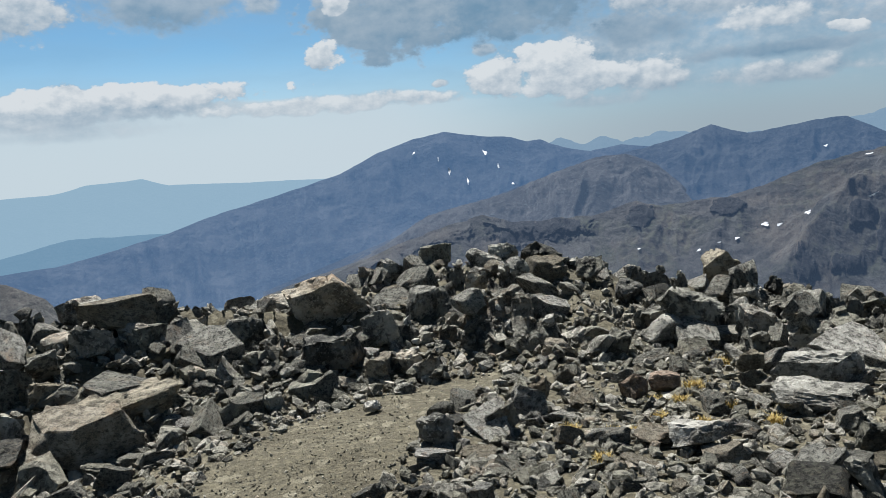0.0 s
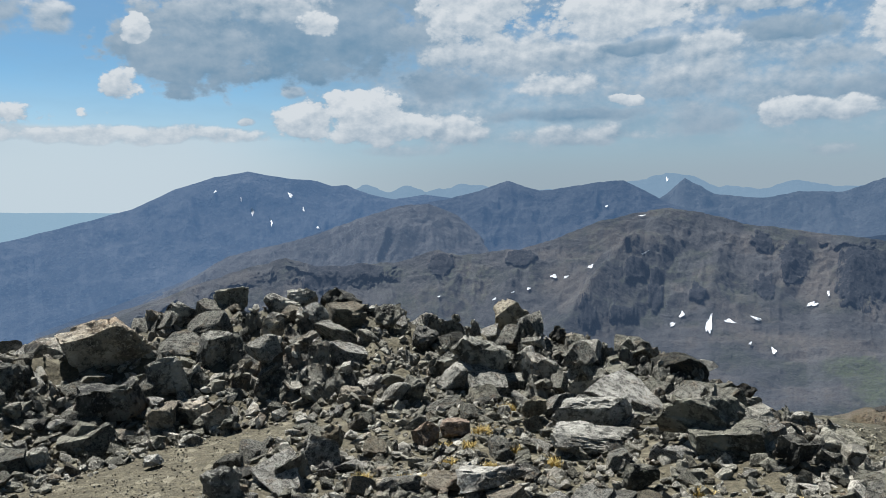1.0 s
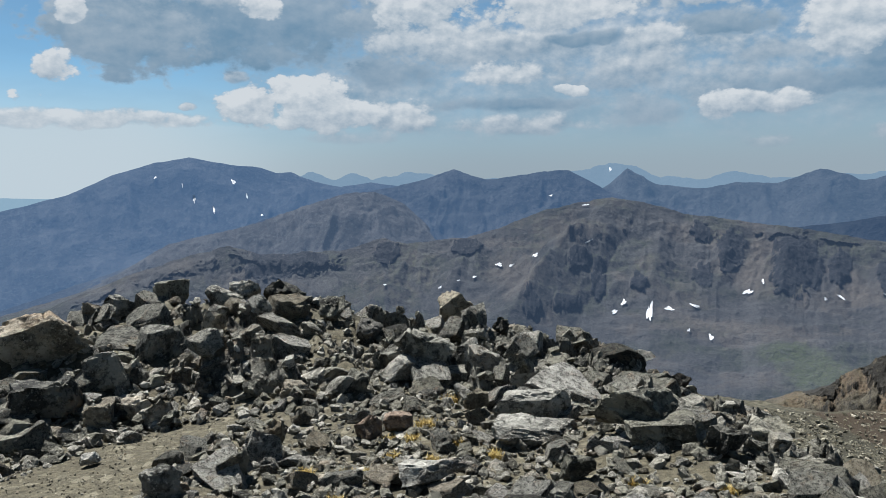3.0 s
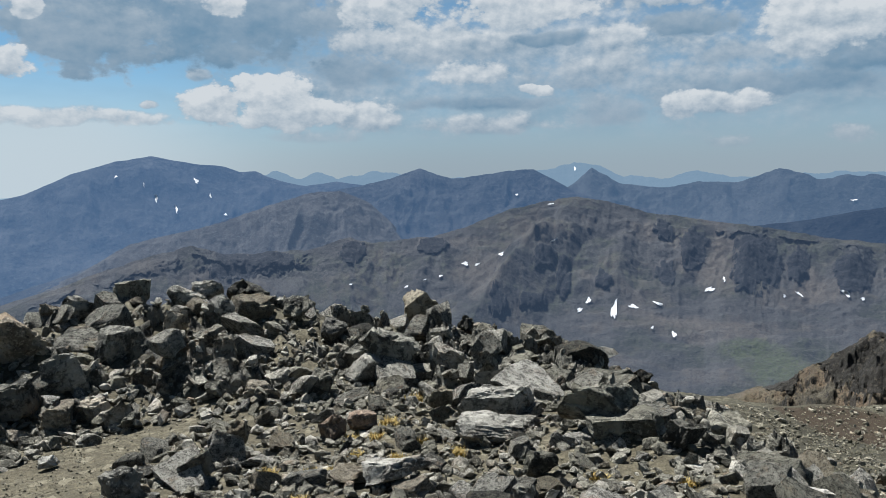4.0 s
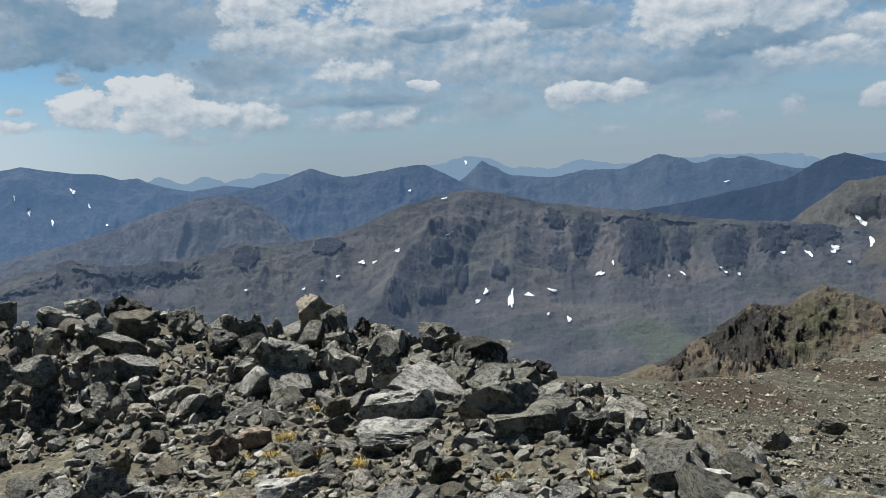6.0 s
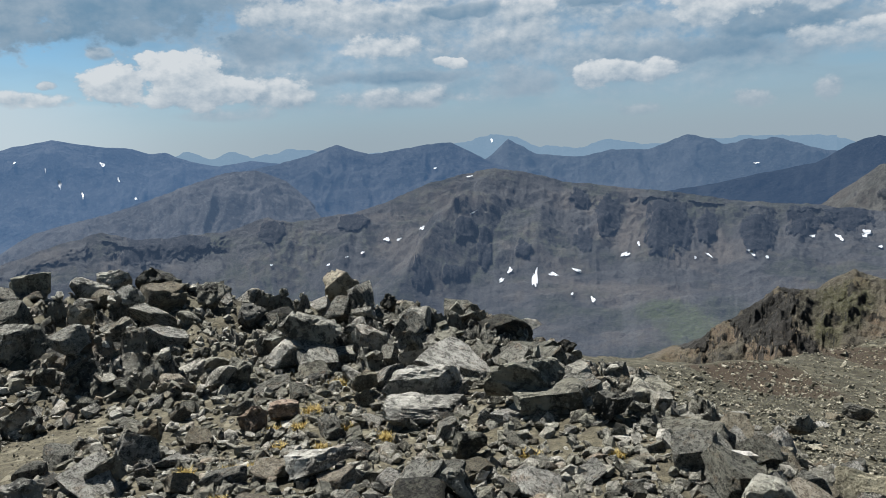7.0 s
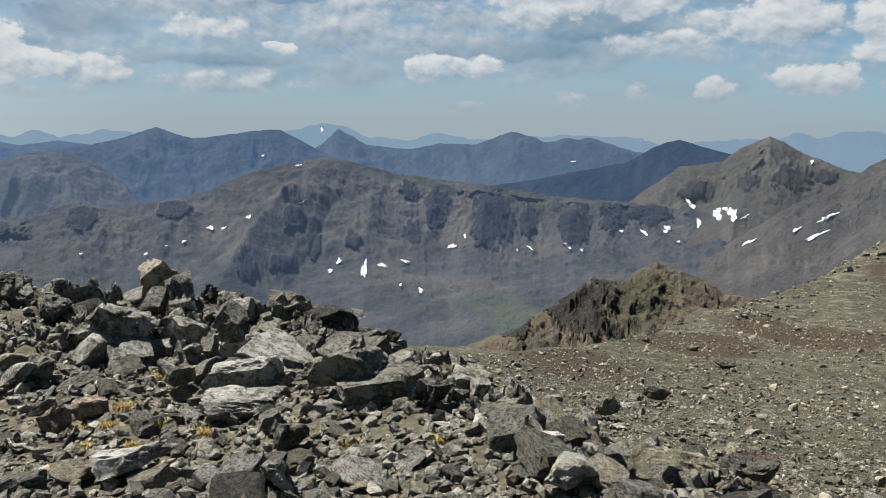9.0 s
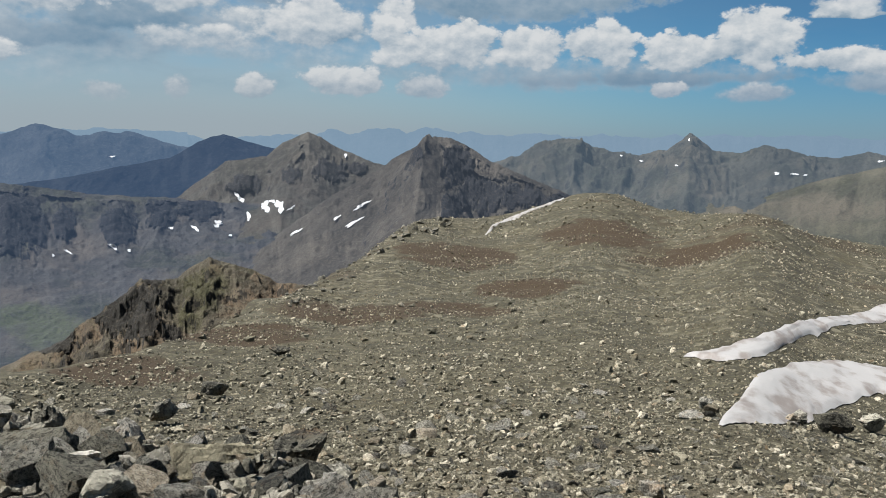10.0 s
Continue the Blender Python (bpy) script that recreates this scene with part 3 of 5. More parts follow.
azs = np.concatenate([np.arange(-180, -112, 3.0), np.arange(-112, 42, 0.4), np.arange(42, 180, 3.0)])
rads = np.concatenate([np.geomspace(0.02, 2.5, 16), np.geomspace(2.6, 12, 130), np.geomspace(12.2, 240, 170), np.geomspace(246, 640, 24)])
A, R = np.meshgrid(azs, rads)
gx, gy = -np.sin(np.radians(A)) * R, np.cos(np.radians(A)) * R
gz = ground_height(gx, gy)
ground = new("ground", mesh_from("ground", np.stack([gx, gy, gz], -1).reshape(-1, 3), grid_faces(len(rads), len(azs), True), SOIL, True))
tagged(ground, "stony summit ridge of grit, scree and rusty sedge", "ground", kind="structure")

# bedrock of the outcrop, standing out of the soil in broken blocks
oa, orr = np.meshgrid(np.arange(-74, 40, 0.14), np.geomspace(2.2, 10.8, 370))
ox, oy = -np.sin(np.radians(oa)) * orr, np.cos(np.radians(oa)) * orr
foot, crest = bend(oa, RIB_AZ, FOOT_R), bend(oa, RIB_AZ, RIB_R)
on_rib_share = np.clip((orr - foot + 0.3) / 0.8, 0, 1)
wx, wy = ox + 0.14 * (fractal(ox * 4, oy * 4, 0, 3, 0.5, 51) - 0.5), oy + 0.14 * (fractal(ox * 4, oy * 4, 3, 3, 0.5, 52) - 0.5)
big, joint = facets(wx * 0.9 + 0.35 * wy, wy * 1.35, 0.72, 61)
mid_, joint_ = facets(wx * 1.25, wy - 0.3 * wx, 0.27, 71)
tiny, joint__ = facets(wx, wy, 0.1, 81)
bulk = np.clip((crest + 0.2 - orr) / 0.9, 0.35, 1)
lift = (0.10 + 0.4 * on_rib_share * bulk) * big + (0.08 + 0.12 * on_rib_share) * mid_ + 0.055 * tiny
lift = lift - (0.06 + 0.26 * on_rib_share * bulk) * np.clip(1 - joint / 0.13, 0, 1) - (0.03 + 0.07 * on_rib_share) * np.clip(1 - joint_ / 0.16, 0, 1) - 0.012 * np.clip(1 - joint__ / 0.2, 0, 1)
lift = lift + 0.05 * (fractal(ox * 9, oy * 9, 0, 4, 0.62, 91) - 0.5)
lift = lift - 0.03 - 0.09 * (1 - on_rib_share) - 1.2 * np.clip(trail(ox, oy) - 0.05, 0, 0.3) - 0.9 * np.clip(orr - crest - 0.5, 0, 2) - 0.4 * np.clip(2.6 - orr, 0, 1)
oz = ground_height(ox, oy) + lift
bedrock = new("rock_outcrop", mesh_from("rock_outcrop", np.stack([ox, oy, oz], -1).reshape(-1, 3), grid_faces(*oa.shape), BEDROCK))
tagged(bedrock, "fractured grey bedrock rib crusted with dark lichen", "rock outcrop", kind="structure")


# ---- mountains ----
MOUNTAINS = {}


def mountain(name, label, mat, crest, foot, az_step=0.1, rows=90, spur=60.0, spur_width=120.0, steep=1.5, jag=0.12, crags=12.0, seed=1, ribs=(), back=0.25, cliffs=(), crags_at=(), fans=(), turf=()):
    """A range seen from the summit. crest: azimuth, elevation angle and distance of its summits and saddles; foot: distance (as a
    share of the crest's) and height of its base; ribs: azimuth and share down the face where a spur starts and ends, its height, its half width in degrees."""
    ca, ce, cd = np.array(crest, float).T[:, ::-1] if crest[0][0] > crest[-1][0] else np.array(crest, float).T
    az = np.arange(ca[0], ca[-1] + az_step / 2, az_step)
    d = np.interp(az, ca, cd)
    e = np.interp(az, ca, ce) + jag * (fractal(az * 0.9, 0 * az, 0, 5, 0.55, seed) - 0.5) * 2
    zc = EYE + d * np.tan(np.radians(e))
    s = np.concatenate([np.linspace(-back, -0.01, 6), np.linspace(0, 1, rows) ** 1.25])
    S, AZ = np.meshgrid(s, az, indexing="ij")
    D, ZC = np.broadcast_to(d, S.shape), np.broadcast_to(zc, S.shape)
    down = np.maximum(S, 0)
    drop = 1 - (1 - down) ** steep
    dist = D * (1 - (1 - foot[0]) * S)
    z = ZC + (foot[1] - ZC) * drop
    z = np.where(S < 0, ZC + (foot[1] - ZC) * np.abs(S) * 1.2, z)
    arc = np.radians(AZ) * D / spur_width
    env = np.clip(down * 6, 0, 1) * (1 - down) ** (0.8 * steep)
    warp = 1.1 * (fractal(arc * 0.7, down * 2.0, 0, 3, 0.5, seed + 3) - 0.5)
    z = z + env * spur * (fractal(arc + warp, down * D * (1 - foot[0]) / spur_width / 1.7, 0, 5, 0.52, seed + 7, True) - 0.5)
    x0, y0 = -np.sin(np.radians(AZ)) * dist, np.cos(np.radians(AZ)) * dist
    z = z + np.clip(down * 3, 0, 1) * spur * 0.16 * (fractal(x0 / (0.55 * spur_width), y0 / (0.55 * spur_width), 0, 5, 0.55, seed + 19) - 0.5)
    for a0, s0, a1, s1, h, w in ribs:
        line = a0 + (a1 - a0) * (S - s0) / (s1 - s0)
        fade = np.clip((S - s0) / 0.22, 0, 1) * np.clip((s1 - S) / 0.25, 0, 1)
        z = z + h * fade * np.maximum(0, 1 - np.abs(AZ - line) / (w * (0.5 + S)))
    # bare buttresses stand out of the scree: azimuth range, share down the face, how far they stand out, cell size
    for a0, a1, s0, s1, out, cell in cliffs:
        u, v = np.radians(AZ) * D / cell, S * D * (1 - foot[0]) / cell
        n1 = fractal(u + 0.6 * fractal(u, v, 0, 3, 0.5, seed + 31), v * 0.55, 0, 5, 0.58, seed + 33)
        zone = np.clip((AZ - a0) / 1.5, 0, 1) * np.clip((a1 - AZ) / 1.5, 0, 1) * np.clip((S - s0) / 0.03, 0, 1) * np.clip((s1 - S) / 0.1, 0, 1)
        edge = np.clip((n1 - 0.62 + 0.16 * zone) / 0.05, 0, 1) * zone
        dist = dist - out * edge * (0.5 + fractal(u * 4, v * 2, 0, 4, 0.6, seed + 37, True))
    z = z + np.clip((down - 0.4) * 4, 0, 1) * 0.09 * spur_width * (fractal(x0 / (0.45 * spur_width), y0 / (0.3 * spur_width), 0, 5, 0.5, seed + 51) - 0.5)
    # single buttresses, scree fans and meadows: azimuth, elevation angle, half width, half height
    EL = np.degrees(np.arctan2(z - EYE, dist))
    torn = 1.5 * (fractal(AZ * 1.1, EL * 0.8, 0, 5, 0.6, seed + 41) - 0.5) + 1.1 * (fractal(AZ * 3.2, EL * 1.3, 0, 4, 0.6, seed + 43, True) - 0.5)

    def spots(list_, rag, soft):
        best = np.zeros(S.shape)
        for a0, e0, w, h in list_:
            d2 = ((AZ - a0) / w) ** 2 + ((EL - e0) / h) ** 2
            best = np.maximum(best, np.clip((1.0 - d2 + rag * torn) / soft, 0, 1) * (d2 < 2.6))
        return best

    crag_share, fan_share, turf_share = spots(crags_at, 0.75, 0.9), spots(fans, 0.6, 0.9), spots(turf, 0.8, 0.9)
    dist = dist - np.clip((crag_share - 0.35) / 0.25, 0, 1) * D * 0.006 * (0.6 + 1.1 * fractal(AZ * 4.0, EL * 2.0, 0, 4, 0.6, seed + 47, True))
    x, y = -np.sin(np.radians(AZ)) * dist, np.cos(np.radians(AZ)) * dist
    steps = fractal(x / (spur_width * 0.3), y / (spur_width * 0.3), z / (spur_width * 0.3), 5, 0.58, seed + 15, True)
    z = z + np.clip(down * 12 + 0.12, 0, 1) * (1 - 0.7 * down) * crags * (steps - 0.5)
    ob = new(name, mesh_from(name, np.stack([x, y, z], -1).reshape(-1, 3), grid_faces(len(s), len(az)), mat, True))
    for key, share in (("crag", crag_share), ("fan", fan_share), ("turf", turf_share)):
        ob.data.attributes.new(key, "FLOAT", "POINT").data.foreach_set("value", share.astype(np.float32).ravel())
    tagged(ob, label, "mountain", kind="structure")
    MOUNTAINS[name] = (az, s, dist, z)
    return ob


# where an air colour follows the scale, haze is mixed into the rock as emission
CIRQUE = mountain_material("hazy_cirque_rock", (0.003, 0.004, 0.007), (0.044, 0.042, 0.04), (0.05, 0.06, 0.02), 1.0, (0.08, 0.124, 0.202), 0.3, warm=(0.088, 0.073, 0.058))
BROWN = mountain_material("hazy_brown_peak_rock", (0.01, 0.01, 0.012), (0.064, 0.059, 0.05), (0.05, 0.049, 0.033), 0.8, (0.085, 0.108, 0.140), 0.32, warm=(0.074, 0.06, 0.048))
DARK = mountain_material("hazy_pyramid_rock", (0.006, 0.007, 0.01), (0.066, 0.058, 0.048), None, 1.0, (0.078, 0.1, 0.135), 0.32)
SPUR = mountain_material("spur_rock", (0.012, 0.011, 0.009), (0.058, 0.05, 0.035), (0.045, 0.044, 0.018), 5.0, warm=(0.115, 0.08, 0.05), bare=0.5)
MOOR = mountain_material("hazy_moor_slopes", (0.012, 0.013, 0.014), (0.062, 0.058, 0.046), (0.05, 0.056, 0.03), 0.6, (0.098, 0.137, 0.18), 0.54, warm=(0.12, 0.1, 0.072), bare=0.55)
OLIVE = mountain_material("hazy_olive_slopes", (0.02, 0.021, 0.018), (0.068, 0.062, 0.044), (0.06, 0.066, 0.032), 0.7, (0.1, 0.13, 0.155), 0.3, warm=(0.13, 0.108, 0.078), bare=0.5)
# the blue of these ranges is painted haze, mostly emission over grey rock
GREY_BLUE = mountain_material("hazy_grey_blue_rock", (0.03, 0.033, 0.038), (0.085, 0.08, 0.078), None, 0.6, (0.08, 0.121, 0.19), 0.6)
BLUE_NEAR = mountain_material("haze_blue_range", (0.032, 0.036, 0.040), (0.080, 0.080, 0.080), None, 0.5, (0.062, 0.117, 0.212), 0.72)
BLUE_LEFT = mountain_material("haze_blue_massif", (0.03, 0.035, 0.04), (0.09, 0.09, 0.09), None, 0.4, (0.076, 0.143, 0.258), 0.75)
# the dark peak's shade is put into its darker emission colour
BLUE_DARK = mountain_material("shaded_blue_range", (0.032, 0.036, 0.040), (0.056, 0.060, 0.060), None, 0.5, (0.032, 0.066, 0.13), 0.8)
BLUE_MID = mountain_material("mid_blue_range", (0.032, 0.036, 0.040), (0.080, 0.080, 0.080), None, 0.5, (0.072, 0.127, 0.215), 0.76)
BLUE_FAR = mountain_material("haze_blue_far_range", (0.032, 0.036, 0.040), (0.072, 0.072, 0.072), None, 0.4, (0.19, 0.285, 0.385), 0.9)
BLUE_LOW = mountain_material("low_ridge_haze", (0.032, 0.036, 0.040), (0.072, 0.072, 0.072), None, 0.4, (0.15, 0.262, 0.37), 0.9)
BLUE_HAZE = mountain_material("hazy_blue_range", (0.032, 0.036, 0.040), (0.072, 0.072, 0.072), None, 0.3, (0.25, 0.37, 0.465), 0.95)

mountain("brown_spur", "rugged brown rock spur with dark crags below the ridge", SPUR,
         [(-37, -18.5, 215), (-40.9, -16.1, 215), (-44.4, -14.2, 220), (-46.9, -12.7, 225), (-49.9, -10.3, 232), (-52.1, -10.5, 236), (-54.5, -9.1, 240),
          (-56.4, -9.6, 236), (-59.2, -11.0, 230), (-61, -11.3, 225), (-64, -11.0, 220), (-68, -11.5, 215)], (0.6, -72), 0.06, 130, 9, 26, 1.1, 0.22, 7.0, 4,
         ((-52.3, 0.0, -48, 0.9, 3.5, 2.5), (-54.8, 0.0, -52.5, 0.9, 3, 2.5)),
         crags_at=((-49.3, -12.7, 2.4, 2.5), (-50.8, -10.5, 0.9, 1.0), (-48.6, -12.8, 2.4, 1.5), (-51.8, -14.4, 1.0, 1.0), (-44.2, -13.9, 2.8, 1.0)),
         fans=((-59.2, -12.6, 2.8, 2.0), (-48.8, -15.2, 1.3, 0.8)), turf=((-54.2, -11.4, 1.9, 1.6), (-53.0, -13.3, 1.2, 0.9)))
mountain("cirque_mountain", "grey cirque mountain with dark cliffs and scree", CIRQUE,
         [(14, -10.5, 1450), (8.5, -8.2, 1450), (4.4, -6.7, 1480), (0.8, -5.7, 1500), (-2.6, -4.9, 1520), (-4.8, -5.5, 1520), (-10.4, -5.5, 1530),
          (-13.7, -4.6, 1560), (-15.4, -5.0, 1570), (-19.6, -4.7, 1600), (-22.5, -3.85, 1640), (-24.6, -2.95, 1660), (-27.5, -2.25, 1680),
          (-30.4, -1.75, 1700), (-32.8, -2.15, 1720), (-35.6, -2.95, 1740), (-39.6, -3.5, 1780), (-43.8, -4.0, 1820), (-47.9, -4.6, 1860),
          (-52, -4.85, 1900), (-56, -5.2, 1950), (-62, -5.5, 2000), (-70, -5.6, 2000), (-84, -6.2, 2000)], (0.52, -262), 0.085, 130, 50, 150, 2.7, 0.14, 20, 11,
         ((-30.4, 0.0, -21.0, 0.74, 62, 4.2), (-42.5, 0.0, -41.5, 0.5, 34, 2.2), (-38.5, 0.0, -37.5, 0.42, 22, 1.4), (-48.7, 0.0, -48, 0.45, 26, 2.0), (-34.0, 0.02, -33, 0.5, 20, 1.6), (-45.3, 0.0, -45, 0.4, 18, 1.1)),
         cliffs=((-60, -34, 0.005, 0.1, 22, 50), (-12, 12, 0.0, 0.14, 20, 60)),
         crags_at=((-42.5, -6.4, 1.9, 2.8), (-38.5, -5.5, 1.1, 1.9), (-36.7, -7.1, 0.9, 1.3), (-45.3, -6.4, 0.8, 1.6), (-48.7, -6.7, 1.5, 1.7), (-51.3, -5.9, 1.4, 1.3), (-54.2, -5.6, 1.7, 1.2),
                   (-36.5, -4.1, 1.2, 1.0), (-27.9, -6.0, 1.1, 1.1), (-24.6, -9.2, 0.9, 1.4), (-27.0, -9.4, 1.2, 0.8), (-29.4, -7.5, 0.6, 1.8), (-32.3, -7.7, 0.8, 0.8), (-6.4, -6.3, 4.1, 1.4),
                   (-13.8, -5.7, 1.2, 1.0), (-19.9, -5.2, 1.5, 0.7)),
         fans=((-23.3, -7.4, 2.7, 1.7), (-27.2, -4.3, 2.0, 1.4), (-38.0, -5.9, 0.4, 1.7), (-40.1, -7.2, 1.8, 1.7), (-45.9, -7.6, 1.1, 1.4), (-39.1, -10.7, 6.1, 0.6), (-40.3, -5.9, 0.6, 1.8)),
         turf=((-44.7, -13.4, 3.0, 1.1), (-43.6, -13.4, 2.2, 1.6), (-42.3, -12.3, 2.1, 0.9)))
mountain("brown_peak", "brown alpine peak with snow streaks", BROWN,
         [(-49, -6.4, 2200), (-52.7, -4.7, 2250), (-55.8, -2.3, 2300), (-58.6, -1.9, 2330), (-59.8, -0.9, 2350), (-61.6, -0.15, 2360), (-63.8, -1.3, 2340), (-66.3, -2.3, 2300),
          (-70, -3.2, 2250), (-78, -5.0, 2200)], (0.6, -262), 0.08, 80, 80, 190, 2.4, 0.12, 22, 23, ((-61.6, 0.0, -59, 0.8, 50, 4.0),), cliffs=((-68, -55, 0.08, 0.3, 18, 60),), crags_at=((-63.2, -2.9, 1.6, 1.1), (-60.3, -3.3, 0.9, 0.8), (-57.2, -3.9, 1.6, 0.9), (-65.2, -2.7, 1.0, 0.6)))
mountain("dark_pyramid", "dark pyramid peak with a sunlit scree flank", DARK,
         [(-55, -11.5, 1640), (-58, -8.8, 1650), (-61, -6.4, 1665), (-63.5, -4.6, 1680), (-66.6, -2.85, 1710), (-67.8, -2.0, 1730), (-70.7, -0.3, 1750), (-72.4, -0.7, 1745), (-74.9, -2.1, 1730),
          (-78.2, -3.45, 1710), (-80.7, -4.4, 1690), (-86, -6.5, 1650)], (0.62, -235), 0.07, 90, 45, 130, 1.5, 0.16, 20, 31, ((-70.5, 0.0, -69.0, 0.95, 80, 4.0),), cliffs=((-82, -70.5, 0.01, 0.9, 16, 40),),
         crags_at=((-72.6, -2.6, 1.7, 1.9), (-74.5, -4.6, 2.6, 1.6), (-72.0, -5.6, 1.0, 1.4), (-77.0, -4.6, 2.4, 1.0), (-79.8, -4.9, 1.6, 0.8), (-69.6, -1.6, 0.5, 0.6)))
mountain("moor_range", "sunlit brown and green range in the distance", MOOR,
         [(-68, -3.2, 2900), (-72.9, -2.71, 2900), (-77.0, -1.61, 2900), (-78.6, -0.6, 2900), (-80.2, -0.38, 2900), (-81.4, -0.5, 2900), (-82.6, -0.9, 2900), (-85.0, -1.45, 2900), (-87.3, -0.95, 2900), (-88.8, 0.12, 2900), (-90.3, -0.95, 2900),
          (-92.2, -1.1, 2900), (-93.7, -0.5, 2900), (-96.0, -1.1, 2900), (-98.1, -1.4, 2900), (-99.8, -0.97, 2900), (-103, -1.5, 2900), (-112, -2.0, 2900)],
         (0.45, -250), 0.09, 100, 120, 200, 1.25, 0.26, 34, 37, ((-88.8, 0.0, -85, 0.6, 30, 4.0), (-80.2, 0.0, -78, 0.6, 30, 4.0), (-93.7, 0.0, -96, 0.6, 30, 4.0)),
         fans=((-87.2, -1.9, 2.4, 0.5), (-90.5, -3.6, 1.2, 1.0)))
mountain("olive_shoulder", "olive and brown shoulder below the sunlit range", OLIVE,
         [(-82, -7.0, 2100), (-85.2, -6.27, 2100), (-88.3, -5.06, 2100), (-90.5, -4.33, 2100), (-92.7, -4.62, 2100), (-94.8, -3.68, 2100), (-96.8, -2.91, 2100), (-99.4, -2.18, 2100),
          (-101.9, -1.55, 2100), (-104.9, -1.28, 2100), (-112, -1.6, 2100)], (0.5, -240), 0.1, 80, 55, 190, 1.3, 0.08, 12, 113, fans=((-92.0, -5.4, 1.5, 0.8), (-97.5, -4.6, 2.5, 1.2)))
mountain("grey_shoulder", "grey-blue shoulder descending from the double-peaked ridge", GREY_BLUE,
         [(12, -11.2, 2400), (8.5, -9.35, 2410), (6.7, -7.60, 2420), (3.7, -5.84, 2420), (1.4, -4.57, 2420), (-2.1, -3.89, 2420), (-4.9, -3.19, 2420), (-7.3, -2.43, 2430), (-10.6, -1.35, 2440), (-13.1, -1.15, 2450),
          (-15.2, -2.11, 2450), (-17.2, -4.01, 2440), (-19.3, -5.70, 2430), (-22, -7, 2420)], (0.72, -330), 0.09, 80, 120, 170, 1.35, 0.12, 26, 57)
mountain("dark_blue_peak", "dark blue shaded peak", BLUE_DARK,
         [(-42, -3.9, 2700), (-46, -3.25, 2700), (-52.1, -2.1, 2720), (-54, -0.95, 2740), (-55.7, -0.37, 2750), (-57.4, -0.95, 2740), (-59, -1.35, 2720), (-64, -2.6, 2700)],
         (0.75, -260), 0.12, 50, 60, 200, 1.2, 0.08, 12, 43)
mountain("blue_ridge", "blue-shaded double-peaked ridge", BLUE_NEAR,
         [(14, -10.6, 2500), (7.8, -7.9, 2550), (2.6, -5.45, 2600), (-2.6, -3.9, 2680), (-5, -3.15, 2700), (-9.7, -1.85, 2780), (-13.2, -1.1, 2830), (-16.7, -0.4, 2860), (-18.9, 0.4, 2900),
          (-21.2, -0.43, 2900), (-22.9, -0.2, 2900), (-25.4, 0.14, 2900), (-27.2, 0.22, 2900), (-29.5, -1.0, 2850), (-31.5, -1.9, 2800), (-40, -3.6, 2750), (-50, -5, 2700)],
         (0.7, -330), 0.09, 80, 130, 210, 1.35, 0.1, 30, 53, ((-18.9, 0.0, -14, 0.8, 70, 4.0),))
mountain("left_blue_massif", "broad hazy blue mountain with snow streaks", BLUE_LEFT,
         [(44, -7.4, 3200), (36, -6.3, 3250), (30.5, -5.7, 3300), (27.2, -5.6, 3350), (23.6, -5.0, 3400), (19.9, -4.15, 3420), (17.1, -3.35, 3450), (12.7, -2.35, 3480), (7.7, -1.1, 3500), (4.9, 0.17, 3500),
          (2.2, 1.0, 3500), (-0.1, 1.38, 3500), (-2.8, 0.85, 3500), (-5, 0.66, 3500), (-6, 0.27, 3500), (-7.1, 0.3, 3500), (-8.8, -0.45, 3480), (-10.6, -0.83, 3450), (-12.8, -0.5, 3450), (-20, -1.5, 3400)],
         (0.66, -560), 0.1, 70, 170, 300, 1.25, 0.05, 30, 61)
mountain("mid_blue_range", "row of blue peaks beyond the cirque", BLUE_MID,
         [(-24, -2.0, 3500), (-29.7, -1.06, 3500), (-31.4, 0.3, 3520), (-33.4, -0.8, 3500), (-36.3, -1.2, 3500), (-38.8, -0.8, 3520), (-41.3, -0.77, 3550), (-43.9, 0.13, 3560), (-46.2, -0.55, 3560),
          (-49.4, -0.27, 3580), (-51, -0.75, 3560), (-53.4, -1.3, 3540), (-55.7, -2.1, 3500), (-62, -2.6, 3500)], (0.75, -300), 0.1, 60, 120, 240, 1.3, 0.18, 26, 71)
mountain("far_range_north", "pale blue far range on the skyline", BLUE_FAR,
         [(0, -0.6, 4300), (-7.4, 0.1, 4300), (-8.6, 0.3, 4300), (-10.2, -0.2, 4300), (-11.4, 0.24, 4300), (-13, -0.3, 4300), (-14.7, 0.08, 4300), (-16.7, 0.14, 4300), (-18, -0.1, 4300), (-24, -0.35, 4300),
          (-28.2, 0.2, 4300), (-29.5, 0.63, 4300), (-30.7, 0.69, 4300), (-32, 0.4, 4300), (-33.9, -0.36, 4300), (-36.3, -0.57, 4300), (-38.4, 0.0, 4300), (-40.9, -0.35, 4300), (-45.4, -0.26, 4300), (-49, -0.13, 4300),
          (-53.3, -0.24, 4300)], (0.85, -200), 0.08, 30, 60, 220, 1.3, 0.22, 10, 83)
